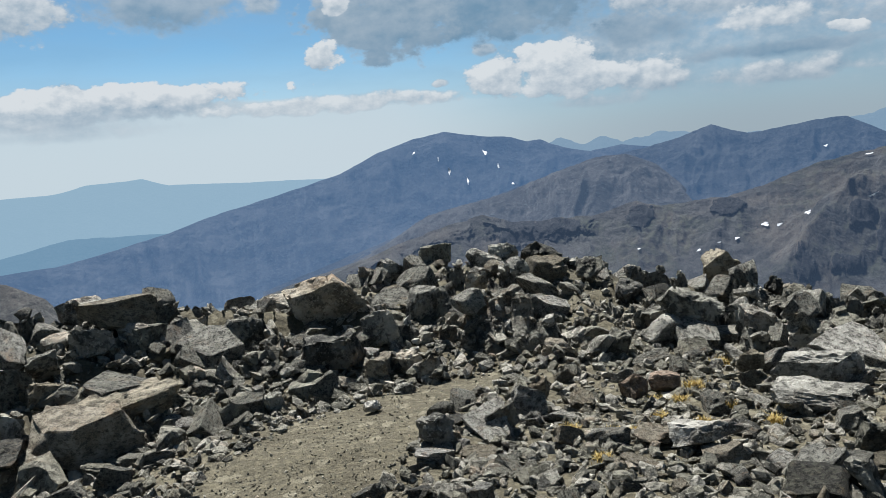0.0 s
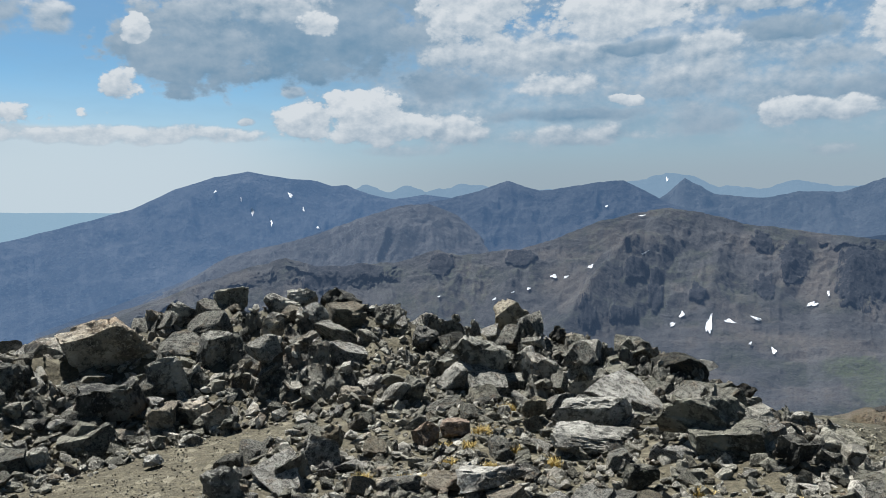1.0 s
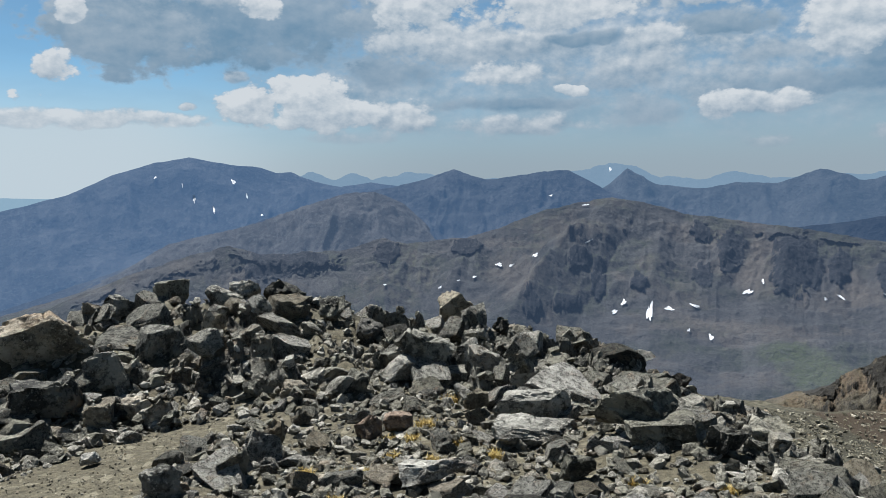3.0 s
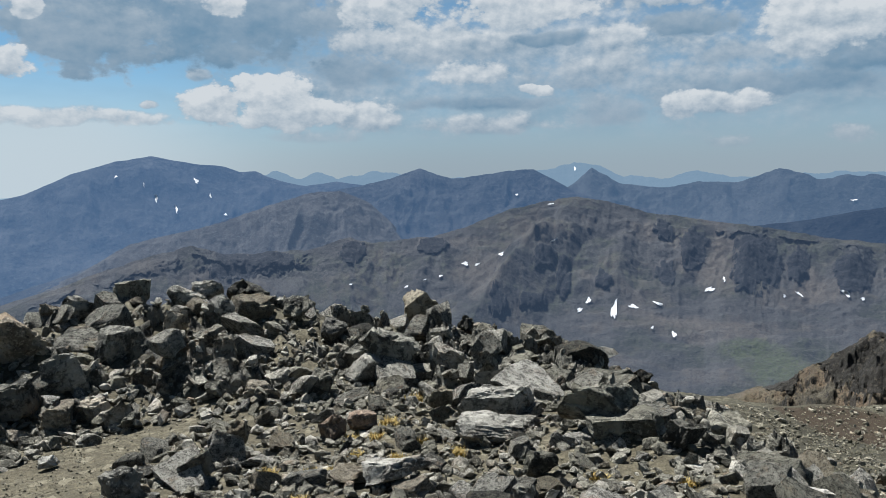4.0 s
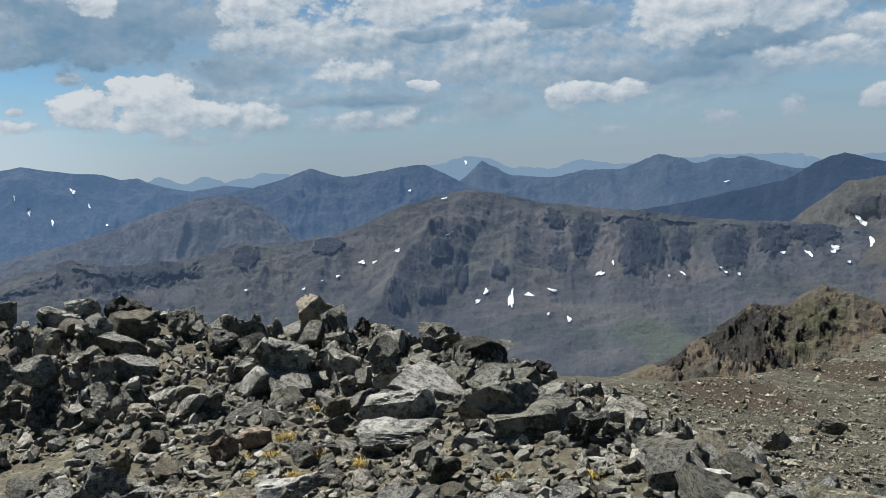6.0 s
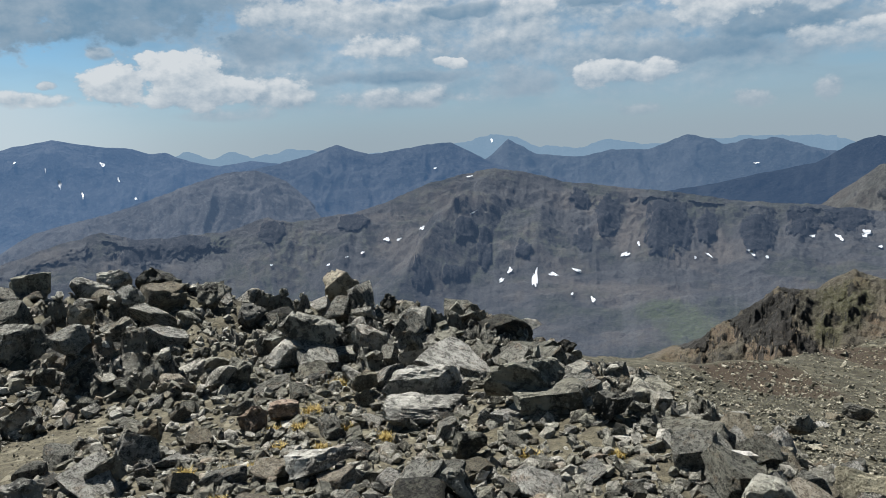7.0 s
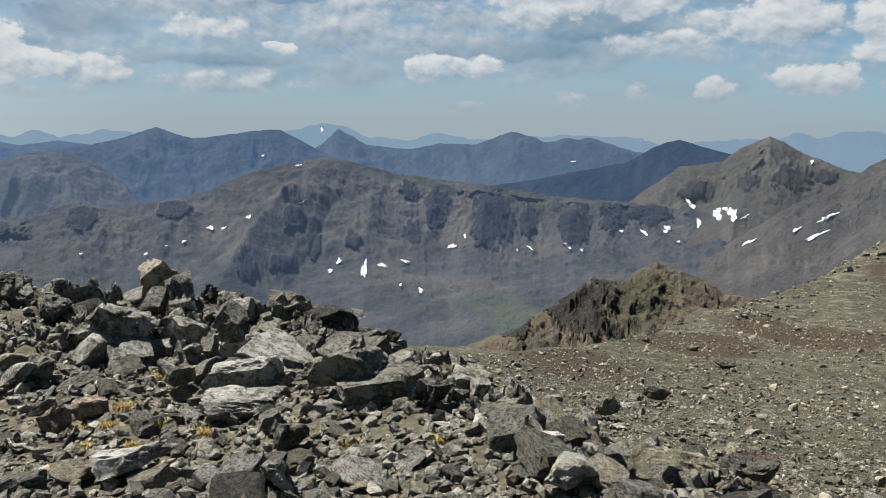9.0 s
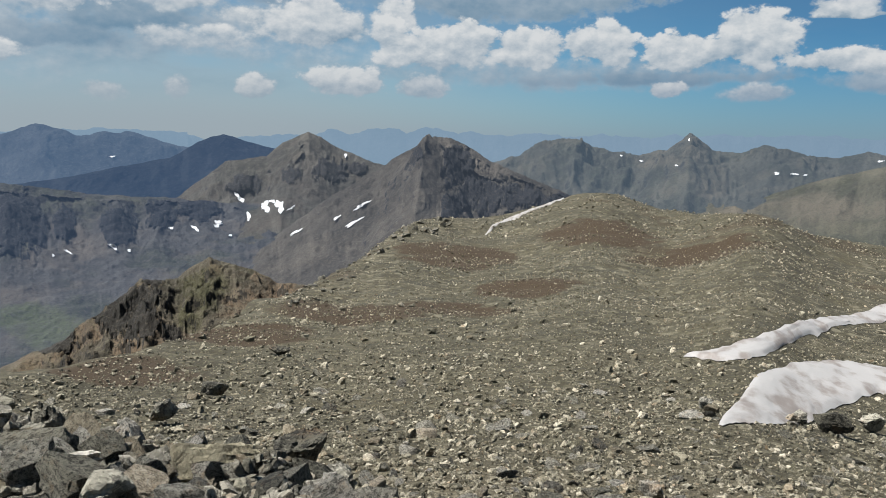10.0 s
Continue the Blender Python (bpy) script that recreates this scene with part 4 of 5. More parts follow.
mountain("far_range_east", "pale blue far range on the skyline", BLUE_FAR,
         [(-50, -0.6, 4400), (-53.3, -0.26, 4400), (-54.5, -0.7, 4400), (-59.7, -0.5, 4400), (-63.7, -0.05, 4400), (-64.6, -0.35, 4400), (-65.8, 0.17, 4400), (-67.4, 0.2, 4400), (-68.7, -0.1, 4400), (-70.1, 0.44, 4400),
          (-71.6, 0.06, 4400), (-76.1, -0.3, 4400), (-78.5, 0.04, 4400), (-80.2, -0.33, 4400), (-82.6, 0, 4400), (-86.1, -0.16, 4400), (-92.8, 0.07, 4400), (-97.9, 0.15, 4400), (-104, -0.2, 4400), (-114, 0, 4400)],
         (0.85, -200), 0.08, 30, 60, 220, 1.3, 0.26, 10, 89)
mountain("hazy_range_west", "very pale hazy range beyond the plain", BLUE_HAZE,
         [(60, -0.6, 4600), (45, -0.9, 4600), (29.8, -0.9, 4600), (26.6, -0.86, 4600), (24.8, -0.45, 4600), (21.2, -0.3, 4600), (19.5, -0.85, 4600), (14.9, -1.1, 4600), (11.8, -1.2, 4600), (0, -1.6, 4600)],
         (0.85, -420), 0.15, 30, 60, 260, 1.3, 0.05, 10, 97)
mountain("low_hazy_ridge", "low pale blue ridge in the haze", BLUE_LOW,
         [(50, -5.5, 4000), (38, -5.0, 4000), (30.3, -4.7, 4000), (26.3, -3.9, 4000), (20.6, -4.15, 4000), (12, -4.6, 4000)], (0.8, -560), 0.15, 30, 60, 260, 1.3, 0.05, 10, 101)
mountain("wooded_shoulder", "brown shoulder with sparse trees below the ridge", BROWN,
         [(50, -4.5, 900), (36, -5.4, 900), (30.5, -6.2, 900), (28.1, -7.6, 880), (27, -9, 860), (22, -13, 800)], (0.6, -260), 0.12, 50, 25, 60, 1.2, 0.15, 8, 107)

# the plain far below, out to the horizon; its haze is painted on as blue emission
pa, pr = np.meshgrid(np.linspace(-180, 177, 120), np.geomspace(300, 4900, 60))
px, py = -np.sin(np.radians(pa)) * pr, np.cos(np.radians(pa)) * pr
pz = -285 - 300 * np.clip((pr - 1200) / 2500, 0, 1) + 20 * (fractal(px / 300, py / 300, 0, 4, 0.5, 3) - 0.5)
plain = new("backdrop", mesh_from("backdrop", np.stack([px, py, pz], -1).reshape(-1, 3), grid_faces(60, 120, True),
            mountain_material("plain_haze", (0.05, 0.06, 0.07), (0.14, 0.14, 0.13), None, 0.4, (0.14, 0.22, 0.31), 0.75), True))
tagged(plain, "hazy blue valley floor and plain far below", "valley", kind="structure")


# ---- snow ----
def surface(x, y):
    """Height of the bedrock or the soil, whichever is on top, near the outcrop."""
    x, y = np.atleast_1d(x), np.atleast_1d(y)
    r, az = np.hypot(x, y), np.degrees(np.arctan2(-x, y))
    i = np.clip(np.round((az + 74) / 0.14).astype(int), 0, oz.shape[1] - 1)
    k = np.clip(np.round(np.log(np.maximum(r, 0.1) / 2.2) / np.log(10.8 / 2.2) * (oz.shape[0] - 1)).astype(int), 0, oz.shape[0] - 1)
    inside = (r > 2.2) & (r < 10.8) & (az > -74) & (az < 39.8)
    z = ground_height(x, y)
    return np.where(inside, np.maximum(z, oz[k, i]), z)


def rest(az, el, far=420.0, rough=True, soil=False):
    """Where a line of sight from the summit at that azimuth and elevation meets the summit ground: distance, x, y, z."""
    r = np.geomspace(1.2, far, 900 if rough else 500)
    hx, hy = heading(az)
    z = surface(hx * r, hy * r) if rough and not soil else ground_height(hx * r, hy * r, rough)
    hit = np.nonzero(z >= EYE + r * math.tan(radians(el)))[0]
    i = hit[0] if len(hit) else int(np.argmax((z - EYE) / r))
    return r[i], hx * r[i], hy * r[i], z[i]


def on_mountain(names, az, el):
    """The nearest place on the named mountains at that azimuth and elevation angle."""
    best = None
    for name in names:
        azs, s, dist, z = MOUNTAINS[name]
        if not azs[0] <= az <= azs[-1]:
            continue
        i = int(np.clip(round((az - azs[0]) / (azs[1] - azs[0])), 0, len(azs) - 1))
        d, h = dist[:, i], z[:, i]
        e = np.degrees(np.arctan2(h - EYE, d))
        for k in range(len(s) - 1, 6, -1):
            if e[k] <= el < e[k - 1] or e[k - 1] <= el < e[k]:
                t = (el - e[k]) / (e[k - 1] - e[k] + 1e-9)
                dd = d[k] + (d[k - 1] - d[k]) * t
                if best is None or dd < best:
                    best = dd
                break
    return best


def snow_patch(az, el, wide, high, lean=0.0, names=("dark_pyramid", "cirque_mountain", "brown_peak")):
    """A late snowfield lying on a mountain face: irregular outline, following the slope."""
    mid = on_mountain(names, az, el)
    if mid is None:
        return
    rng = random.Random(int(az * 977 + el * 131))
    ph = [rng.uniform(0, 6.28) for _ in range(4)]
    verts, rings, n = [], 4, 22
    for q in range(rings):
        f = q / (rings - 1)
        for j in range(n):
            a = 2 * math.pi * j / n
            w = 0.8 + 0.22 * math.sin(2 * a + ph[0]) + 0.2 * math.sin(3 * a + ph[1]) + 0.16 * math.sin(5 * a + ph[2]) + 0.13 * math.sin(9 * a + ph[3])
            u, v = 0.5 * wide * f * w * math.cos(a), 0.5 * high * f * w * math.sin(a)
            ua, ve = az - u, el + v + lean * u
            d = on_mountain(names, ua, ve) or mid
            d = mid + np.clip(d - mid, -60, 60)
            d = d * 0.9965
            hx, hy = heading(ua)
            verts.append((hx * d, hy * d, EYE + d * math.tan(radians(ve)) + 0.5))
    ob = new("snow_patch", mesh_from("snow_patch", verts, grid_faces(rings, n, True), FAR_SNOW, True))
    tagged(ob, "white late-summer snow patch on a rocky mountain face", "snow patch", "snow patches on the mountains")


for az, el, w, h, lean in ((-33.1, -9.95, 0.45, 1.6, 0), (-31.25, -9.3, 0.42, 0.42, 0), (-30.6, -10.0, 0.5, 0.3, 0.4), (-34.45, -9.65, 0.85, 0.25, -0.3), (-36.2, -9.4, 0.62, 0.28, -0.4),
                           (-37.3, -11.5, 0.45, 0.35, -0.8), (-35.8, -11.1, 0.25, 0.2, 0), (-29.85, -13.1, 0.33, 0.5, 0), (-31.6, -13.9, 0.62, 0.25, -0.2), (-33.8, -14.9, 0.25, 0.2, 0)):
    snow_patch(az, el, w, h, lean)
for az, el, w, h, lean in ((-39.65, -8.26, 0.67, 0.36, 0.3), (-40.6, -7.5, 0.17, 0.42, 0), (-44.5, -8.5, 0.25, 0.2, 0), (-45.4, -8.3, 0.42, 0.2, -0.6), (-48.2, -8.1, 0.8, 0.3, -0.7),
                           (-49.2, -8.4, 0.3, 0.2, 0), (-52, -6.95, 0.33, 0.25, 0), (-53.6, -7.0, 0.58, 0.3, -0.5), (-55.15, -6.7, 0.75, 0.5, 0), (-56, -7.55, 0.33, 0.15, 0)):
    snow_patch(az, el, w, h, lean)
for az, el, w, h, lean in ((-57.3, -6.2, 0.38, 0.62, 0.5), (-56.7, -4.9, 0.7, 0.5, -0.7), (-58.5, -5.55, 0.8, 0.85, 0), (-59.5, -5.5, 0.75, 0.95, 0), (-59.0, -5.15, 0.4, 0.3, 0),
                           (-60.3, -5.65, 0.67, 0.16, 0.5), (-60.6, -7.4, 0.92, 0.25, 0.6), (-63.6, -6.35, 0.67, 0.22, 0.4), (-64.85, -6.7, 1.9, 0.22, 0.6), (-65.4, -5.45, 1.2, 0.3, 0.5)):
    snow_patch(az, el, w, h, lean)
for az, el, w, h, lean in ((-24.85, -5.95, 0.54, 0.22, 0.3), (-22.2, -6.65, 0.5, 0.32, 0.2), (-23.1, -6.7, 0.58, 0.14, 0.3), (-28.7, -4.95, 0.54, 0.18, 0.5), (-20.35, -7.55, 0.42, 0.14, 0.4),
                           (-19.2, -7.8, 0.25, 0.1, 0.2), (-17.8, -8.3, 0.38, 0.14, 0.5), (-13.7, -8.05, 0.2, 0.14, 0), (-28.5, -2.3, 0.5, 0.1, 0.2), (-64.25, -1.83, 0.17, 0.42, 0)):
    snow_patch(az, el, w, h, lean)
FARTHER = ("left_blue_massif", "blue_ridge", "mid_blue_range", "moor_range", "far_range_north")
for az, el, w, h, lean in ((-3.05, -0.35, 0.3, 0.4, -1.0), (-0.35, -1.5, 0.18, 0.75, 0), (-1.65, -2.3, 0.15, 0.6, 0), (-3.95, -1.4, 0.15, 0.35, 0), (-4.95, -2.75, 0.28, 0.14, 0), (2.15, 0.0, 0.3, 0.1, 0.6),
                           (0.4, -0.55, 0.1, 0.3, 0), (-26, -1.6, 0.2, 0.2, 0), (-94.55, -2.45, 0.42, 0.18, 0), (-95.6, -2.45, 0.5, 0.15, 0), (-96.3, -2.5, 0.33, 0.1, 0)):
    snow_patch(az, el, w, h, lean, FARTHER)
for az, el, w, h, lean in ((-97.4, -3.2, 0.42, 0.12, 0), (-100.6, -1.45, 0.42, 0.14, 0), (-88, -2.1, 0.25, 0.14, 0), (-85.6, -1.85, 0.33, 0.1, 0), (-84.2, -1.5, 0.2, 0.14, 0), (-88.75, -0.3, 0.15, 0.2, 0),
                           (-48.4, -2.0, 0.5, 0.1, 0), (-30.2, 0.25, 0.16, 0.4, 0)):
    snow_patch(az, el, w, h, lean, FARTHER)


def snow_field(azs, low, high, label, cells=60, rows=14):
    """Old snow on the near slope between two edges, given as elevation angles along the azimuth; a thin rounded rim."""
    azs, low, high = azs[::-1], low[::-1], high[::-1]
    az = np.linspace(azs[0], azs[-1], cells)
    lo, hi = np.interp(az, azs, low), np.interp(az, azs, high)
    wob = 0.55 * (fractal(az * 1.6, 0 * az, 0, 5, 0.65, 77) - 0.5)
    lo = lo + wob * np.clip((hi - lo) / 0.5, 0, 1)
    verts = []
    for q in range(rows):
        f = q / (rows - 1)
        for a, l, h in zip(az, lo, hi):
            r, x, y, z = rest(a, l + (h - l) * f, 240, False)
            edge = min(1.0, 5 * f, 5 * (1 - f), abs(a - azs[-1]) / 0.3)
            z = float(ground_height(x, y).ravel()[0])
            verts.append((x, y, z + 0.03 + 0.05 * edge * min(r / 10, 2.5)))
    ob = new("snow_field", mesh_from("snow_field", verts, grid_faces(rows, cells), SNOW, True))
    tagged(ob, label, "snow field", "snow fields on the slope")


SNOWS = [([-89.42, -91.98, -94.53, -97.08, -99.64, -102.19, -104.74], [-15.55, -15.37, -14.86, -13.63, -12.67, -11.87, -11.87], [-15.47, -14.59, -13.67, -12.69, -11.74, -10.87, -10.87], "long tongue of dirty old snow on the stony slope"),
         ([-92.34, -94.47, -96.60, -98.73, -100.86, -102.99, -105.12], [-19.61, -19.32, -18.75, -17.78, -16.68, -15.99, -15.99], [-19.49, -15.84, -15.15, -14.78, -14.87, -15.00, -15.00], "broad patch of dirty pinkish old snow on the stony slope")]
for azs_, low_, high_, label_ in SNOWS:
    snow_field(azs_, low_, high_, label_)
snow_field([-74.6, -76, -77.9, -80.3], [-7.35, -6.75, -5.85, -4.75], [-7.3, -6.45, -5.6, -4.65], "narrow white snowbank along the ridge crest", 50, 5)


def off_snow(x, y, r, az):
    """True where no old snow lies."""
    el = np.degrees(np.arctan2(ground_height(x, y, False) - EYE, r))
    ok = np.ones(len(x), bool)
    for azs_, low_, high_, _ in SNOWS:
        lo, hi = np.interp(-az, [-v for v in azs_], low_), np.interp(-az, [-v for v in azs_], high_)
        ok &= ~((az < azs_[0]) & (el > lo - 0.05) & (el < hi + 0.05))
    return ok


# ---- rocks ----
def ball(sub):
    bm = bmesh.new()
    bmesh.ops.create_icosphere(bm, subdivisions=sub, radius=1.0)
    bm.verts.ensure_lookup_table()
    v = np.array([p.co[:] for p in bm.verts])
    f = np.array([[p.index for p in q.verts] for q in bm.faces])
    bm.free()
    return v, f


BALLS = {sub: ball(sub) for sub in (1, 2, 3, 4, 5)}
BALLS[0] = (np.array([[1, 0, 0], [-1, 0, 0], [0, 1, 0], [0, -1, 0], [0, 0, 1], [0, 0, -1]], float),
            np.array([[0, 2, 4], [2, 1, 4], [1, 3, 4], [3, 0, 4], [2, 0, 5], [1, 2, 5], [3, 1, 5], [0, 3, 5]]))


def rock_shape(seed, sub, cuts=9, rough=0.05, block=0.0):
    """Vertices and faces of a broken stone of unit half size: a ball split along flat joints, then weathered."""
    rng = np.random.default_rng(seed)
    v, f = BALLS[sub]
    v = v.copy() * 1.25
    normals = rng.normal(size=(cuts, 3))
    if block:
        normals[:6] = np.array([[1, 0, 0], [-1, 0, 0], [0, 1, 0], [0, -1, 0], [0, 0, 1], [0, 0, -1]]) + rng.normal(size=(6, 3)) * (0.35 - 0.2 * block)
    k = np.arange(7) + 0.5
    up, turn = 1 - 2 * k / 7, 2.39996 * k + rng.uniform(0, 6.28)
    side = np.sqrt(1 - up * up)
    normals = np.concatenate([normals, np.stack([side * np.cos(turn), side * np.sin(turn), up], -1) + rng.normal(size=(7, 3)) * 0.3])
    normals /= np.linalg.norm(normals, axis=1)[:, None]
    depth = np.concatenate([rng.uniform(0.4, 0.85, cuts), rng.uniform(0.8, 1.1, 7)])
    for _ in range(2):
        for nrm, c in zip(normals, depth):
            over = np.maximum(0, v @ nrm - c)
            v -= over[:, None] * nrm
    if sub >= 3:
        out = v / np.maximum(np.linalg.norm(v, axis=1), 1e-6)[:, None]
        s = rng.uniform(0, 50)
        a = fractal(v[:, 0] * 1.6 + s, v[:, 1] * 1.6, v[:, 2] * 1.6, 6, 0.66, seed, True) - 0.6
        bed = np.abs(((v @ normals[0]) * 2.6 + 0.5 * fractal(v[:, 0] * 2 + s, v[:, 1] * 2, v[:, 2] * 2, 3, 0.5, seed)) % 1.0 - 0.5)
        q = np.stack([v @ normals[0] * 2.4, v @ normals[1] * 1.5, v @ normals[2] * 1.5], -1) + s
        near, step = np.full(len(v), 9.0), np.zeros(len(v))
        for i in (-1, 0, 1):
            for j in (-1, 0, 1):
                for k in (-1, 0, 1):
                    cell = np.floor(q) + (i, j, k)
                    hub = cell + np.stack([lattice(*cell.T, seed + o) for o in (40, 41, 42)], -1)
                    d = ((q - hub) ** 2).sum(1)
                    step = np.where(d < near, lattice(*cell.T, seed + 43) - 0.5, step)
                    near = np.minimum(near, d)
        crack = np.clip((0.06 - bed) / 0.06, 0, 1) * (vnoise(v[:, 0] * 1.5 + s, v[:, 1] * 1.5, v[:, 2] * 1.5, seed) > 0.45)
        v += out * (rough * 2.2 * a - rough * 0.9 * crack + rough * 1.9 * step)[:, None]
    v /= np.abs(v).max(axis=0)
    return v, f


boulder_seed = [100]
LABELS = {"grey": "lichen-speckled grey gneiss boulder on the summit outcrop", "pale": "pale weathered angular boulder on the summit outcrop",
          "tan": "tan block of broken rock on the summit outcrop", "dark": "dark shaded angular boulder on the summit outcrop",
          "red": "rusty reddish-brown rock among rubble", "white": "whitish quartz-streaked boulder at the outcrop's edge",
          "cream": "large cream-coloured flat slab crusted with lichen", "slab": "long tilted grey slab leaning in the outcrop"}


def boulder(az, el, wide, high, tone, dip=None):
    """A boulder whose visible foot lies at that azimuth and elevation angle, so many degrees wide and high; dip: how far it leans down to its right."""
    boulder_seed[0] += 1
    seed = boulder_seed[0]
    rng = random.Random(seed)
    r, x, y, z = rest(az, el, 60, True, True)
    w, h = 2 * r * math.tan(radians(wide / 2)), r * math.tan(radians(high)) * 1.02
    deep = max(0.55 * w, min(w, h) * 1.0) if tone != "slab" else 0.7 * w
    v, f = rock_shape(seed, 5 if w > 0.6 else 4, rng.choice((7, 8, 9)), 0.12, rng.choice((0.0, 0.6, 1.0)) if dip is None else 1.0)
    turn = np.array(Euler((radians(rng.uniform(-14, 14)), radians(rng.uniform(-14, 14)), radians(rng.uniform(0, 360) if dip is None else rng.uniform(-12, 12)))).to_matrix())
    v = v @ turn.T
    v /= np.abs(v).max(axis=0)
    v[:, 1] += 0.35 * np.clip(-v[:, 2] - 0.05, 0, 1)      # undercut on the shaded side
    v = v * (0.52 * w, 0.5 * deep, 0.56 * h)
    lean = np.array(Euler((radians(rng.uniform(-6, 6) if dip is None else 8), radians(rng.uniform(-9, 9) if dip is None else dip), 0)).to_matrix())
    v = v @ lean.T
    me = mesh_from("boulder", v, f, ROCK[tone])
    me.set_sharp_from_angle(angle=radians(24))
    me.polygons.foreach_set("use_smooth", np.full(len(f), True))
    ob = new("boulder", me)
    hx, hy = heading(az)
    back = deep * 0.33
    ob.matrix_world = pose(x + hx * back, y + hy * back, z + 0.46 * h, 0, 0, az)
    tagged(ob, LABELS[tone], "boulder", "boulders of the summit outcrop")
    return ob


boulder(26.0, -18.0, 9.2, 2.9, "tan", -15)
boulder(23.4, -12.9, 3.3, 2.3, "pale")
boulder(26.9, -12.7, 3.3, 2.2, "grey")
boulder(27.3, -10.7, 3.3, 3.0, "grey")
boulder(29.9, -13.7, 2.2, 2.5, "grey")
boulder(30.4, -15.8, 2.8, 2.3, "tan")
boulder(22.7, -14.0, 2.4, 1.3, "tan")
boulder(10.5, -12.8, 5.8, 3.4, "tan", -12)
# the dark tone puts the shade below the tan block into the colour
boulder(10.4, -16.6, 5.2, 4.2, "dark", 0)
boulder(6.8, -14.9, 3.0, 3.3, "grey")
boulder(3.5, -12.9, 2.9, 2.5, "grey")
boulder(1.5, -13.7, 2.5, 2.5, "grey")
boulder(-0.7, -11.6, 1.9, 2.0, "tan")
boulder(-3.5, -13.4, 3.3, 2.5, "grey")
boulder(-3.7, -11.0, 2.3, 2.3, "grey")
boulder(1.6, -8.7, 3.1, 1.7, "pale")
boulder(-1.4, -9.6, 2.9, 1.7, "grey")
boulder(-2.9, -8.7, 2.5, 1.4, "pale")
boulder(-6.1, -9.9, 3.5, 2.5, "dark")
boulder(-9.5, -11.1, 2.4, 2.7, "grey")
boulder(-11.6, -12.6, 2.8, 2.2, "dark")
boulder(-18.4, -11.4, 3.0, 2.5, "tan")
boulder(-15.6, -15.4, 5.6, 3.6, "slab", 20)
boulder(-20.3, -16.0, 3.2, 3.0, "slab", 24)
boulder(16.9, -14.0, 1.9, 2.8, "grey")
boulder(19.8, -13.7, 1.5, 1.4, "grey")
boulder(20.3, -15.6, 1.6, 1.5, "tan")
boulder(15.5, -18.4, 2.5, 1.5, "pale")
boulder(5.5, -9.2, 2.5, 1.9, "grey")
boulder(-21.9, -12.3, 1.4, 1.4, "dark")
boulder(-24.7, -18.9, 7.2, 2.7, "grey", -4)
boulder(-31.8, -19.5, 6.0, 3.9, "pale")
boulder(-33.5, -19.9, 6.5, 2.2, "pale", -3)
boulder(-38.1, -20.4, 3.1, 2.3, "dark")
boulder(-24.8, -20.3, 7.8, 1.6, "grey", 4)
boulder(-27.2, -23.3, 3.3, 2.6, "grey")
boulder(-19.8, -18.0, 2.0, 1.8, "tan")
boulder(7.7, -17.2, 2.2, 1.8, "tan")
boulder(5.2, -16.9, 2.4, 1.8, "tan")
boulder(8.5, -19.4, 1.8, 0.9, "pale")
boulder(2.8, -17.7, 1.8, 1.3, "grey")
boulder(-13.7, -19.4, 2.7, 1.8, "red")
boulder(-15.9, -23.7, 7.0, 2.3, "pale")
boulder(3.9, -22.7, 3.0, 3.1, "grey")
boulder(-6.4, -16.5, 2.8, 1.5, "tan")
boulder(-3.0, -16.2, 2.0, 1.3, "pale")
boulder(-1.5, -22.0, 3.2, 2.4, "grey")
boulder(-10.6, -16.6, 2.0, 2.6, "grey")
boulder(-4.5, -19.7, 1.9, 2.1, "tan")
boulder(-38.6, -17.8, 2.0, 2.0, "dark")
boulder(-11.3, -19.9, 2.4, 2.1, "red")
boulder(-44.6, -19.9, 2.0, 1.4, "pale")
boulder(-48.3, -26.2, 5.0, 3.4, "white")
boulder(-56.6, -25.0, 6.9, 3.5, "cream")
boulder(-61.0, -24.8, 5.3, 3.3, "dark")
boulder(-60.5, -22.2, 1.2, 1.1, "tan")
boulder(-46.5, -23.1, 4.4, 1.6, "white")
boulder(-46.0, -20.4, 2.0, 1.4, "pale")
boulder(-51.3, -20.5, 2.3, 1.8, "grey")
boulder(-55.1, -19.0, 2.3, 1.2, "dark")
boulder(-26.6, -25.9, 3.0, 3.2, "grey")
boulder(-64.2, -26.6, 6.0, 2.7, "white")
boulder(-88.5, -25.1, 2.2, 1.3, "grey")
boulder(-99.6, -19.3, 2.6, 1.5, "dark")
boulder(-101.8, -18.8, 1.7, 1.5, "pale")
boulder(-97.3, -19.0, 1.7, 1.0, "grey")
boulder(-91.2, -18.8, 1.3, 0.8, "grey")
boulder(-59.6, -16.3, 1.8, 0.8, "dark")


def outcrop_place(rng, kind):
    """A random place on the rib (kind 0), on the bouldery ground in front (1), or on the outcrop's right-hand edge (2)."""
    for _ in range(60):
        if kind == 0:
            az = rng.uniform(-40, 36)
            rc, rf = np.interp(az, RIB_AZ, RIB_R), np.interp(az, RIB_AZ, FOOT_R)
            r = rng.uniform(rf - 0.2, rc + 0.35)
        elif kind == 1:
            az, r = rng.uniform(-66, 34), 2.4 + 3.6 * rng.random() ** 0.8
            if r > np.interp(az, RIB_AZ, RIB_R) + 0.3:
                continue
        else:
            az, r = rng.uniform(-72, -30), rng.uniform(3.5, 9.5)
            if r < np.interp(az, RIB_AZ, FOOT_R) or r > np.interp(az, RIB_AZ, RIB_R) + 1.2:
                continue
        hx, hy = heading(az)
        x, y = hx * r, hy * r
        if trail(x, y) > 0.45:
            continue
        return x, y, r
    return x, y, r


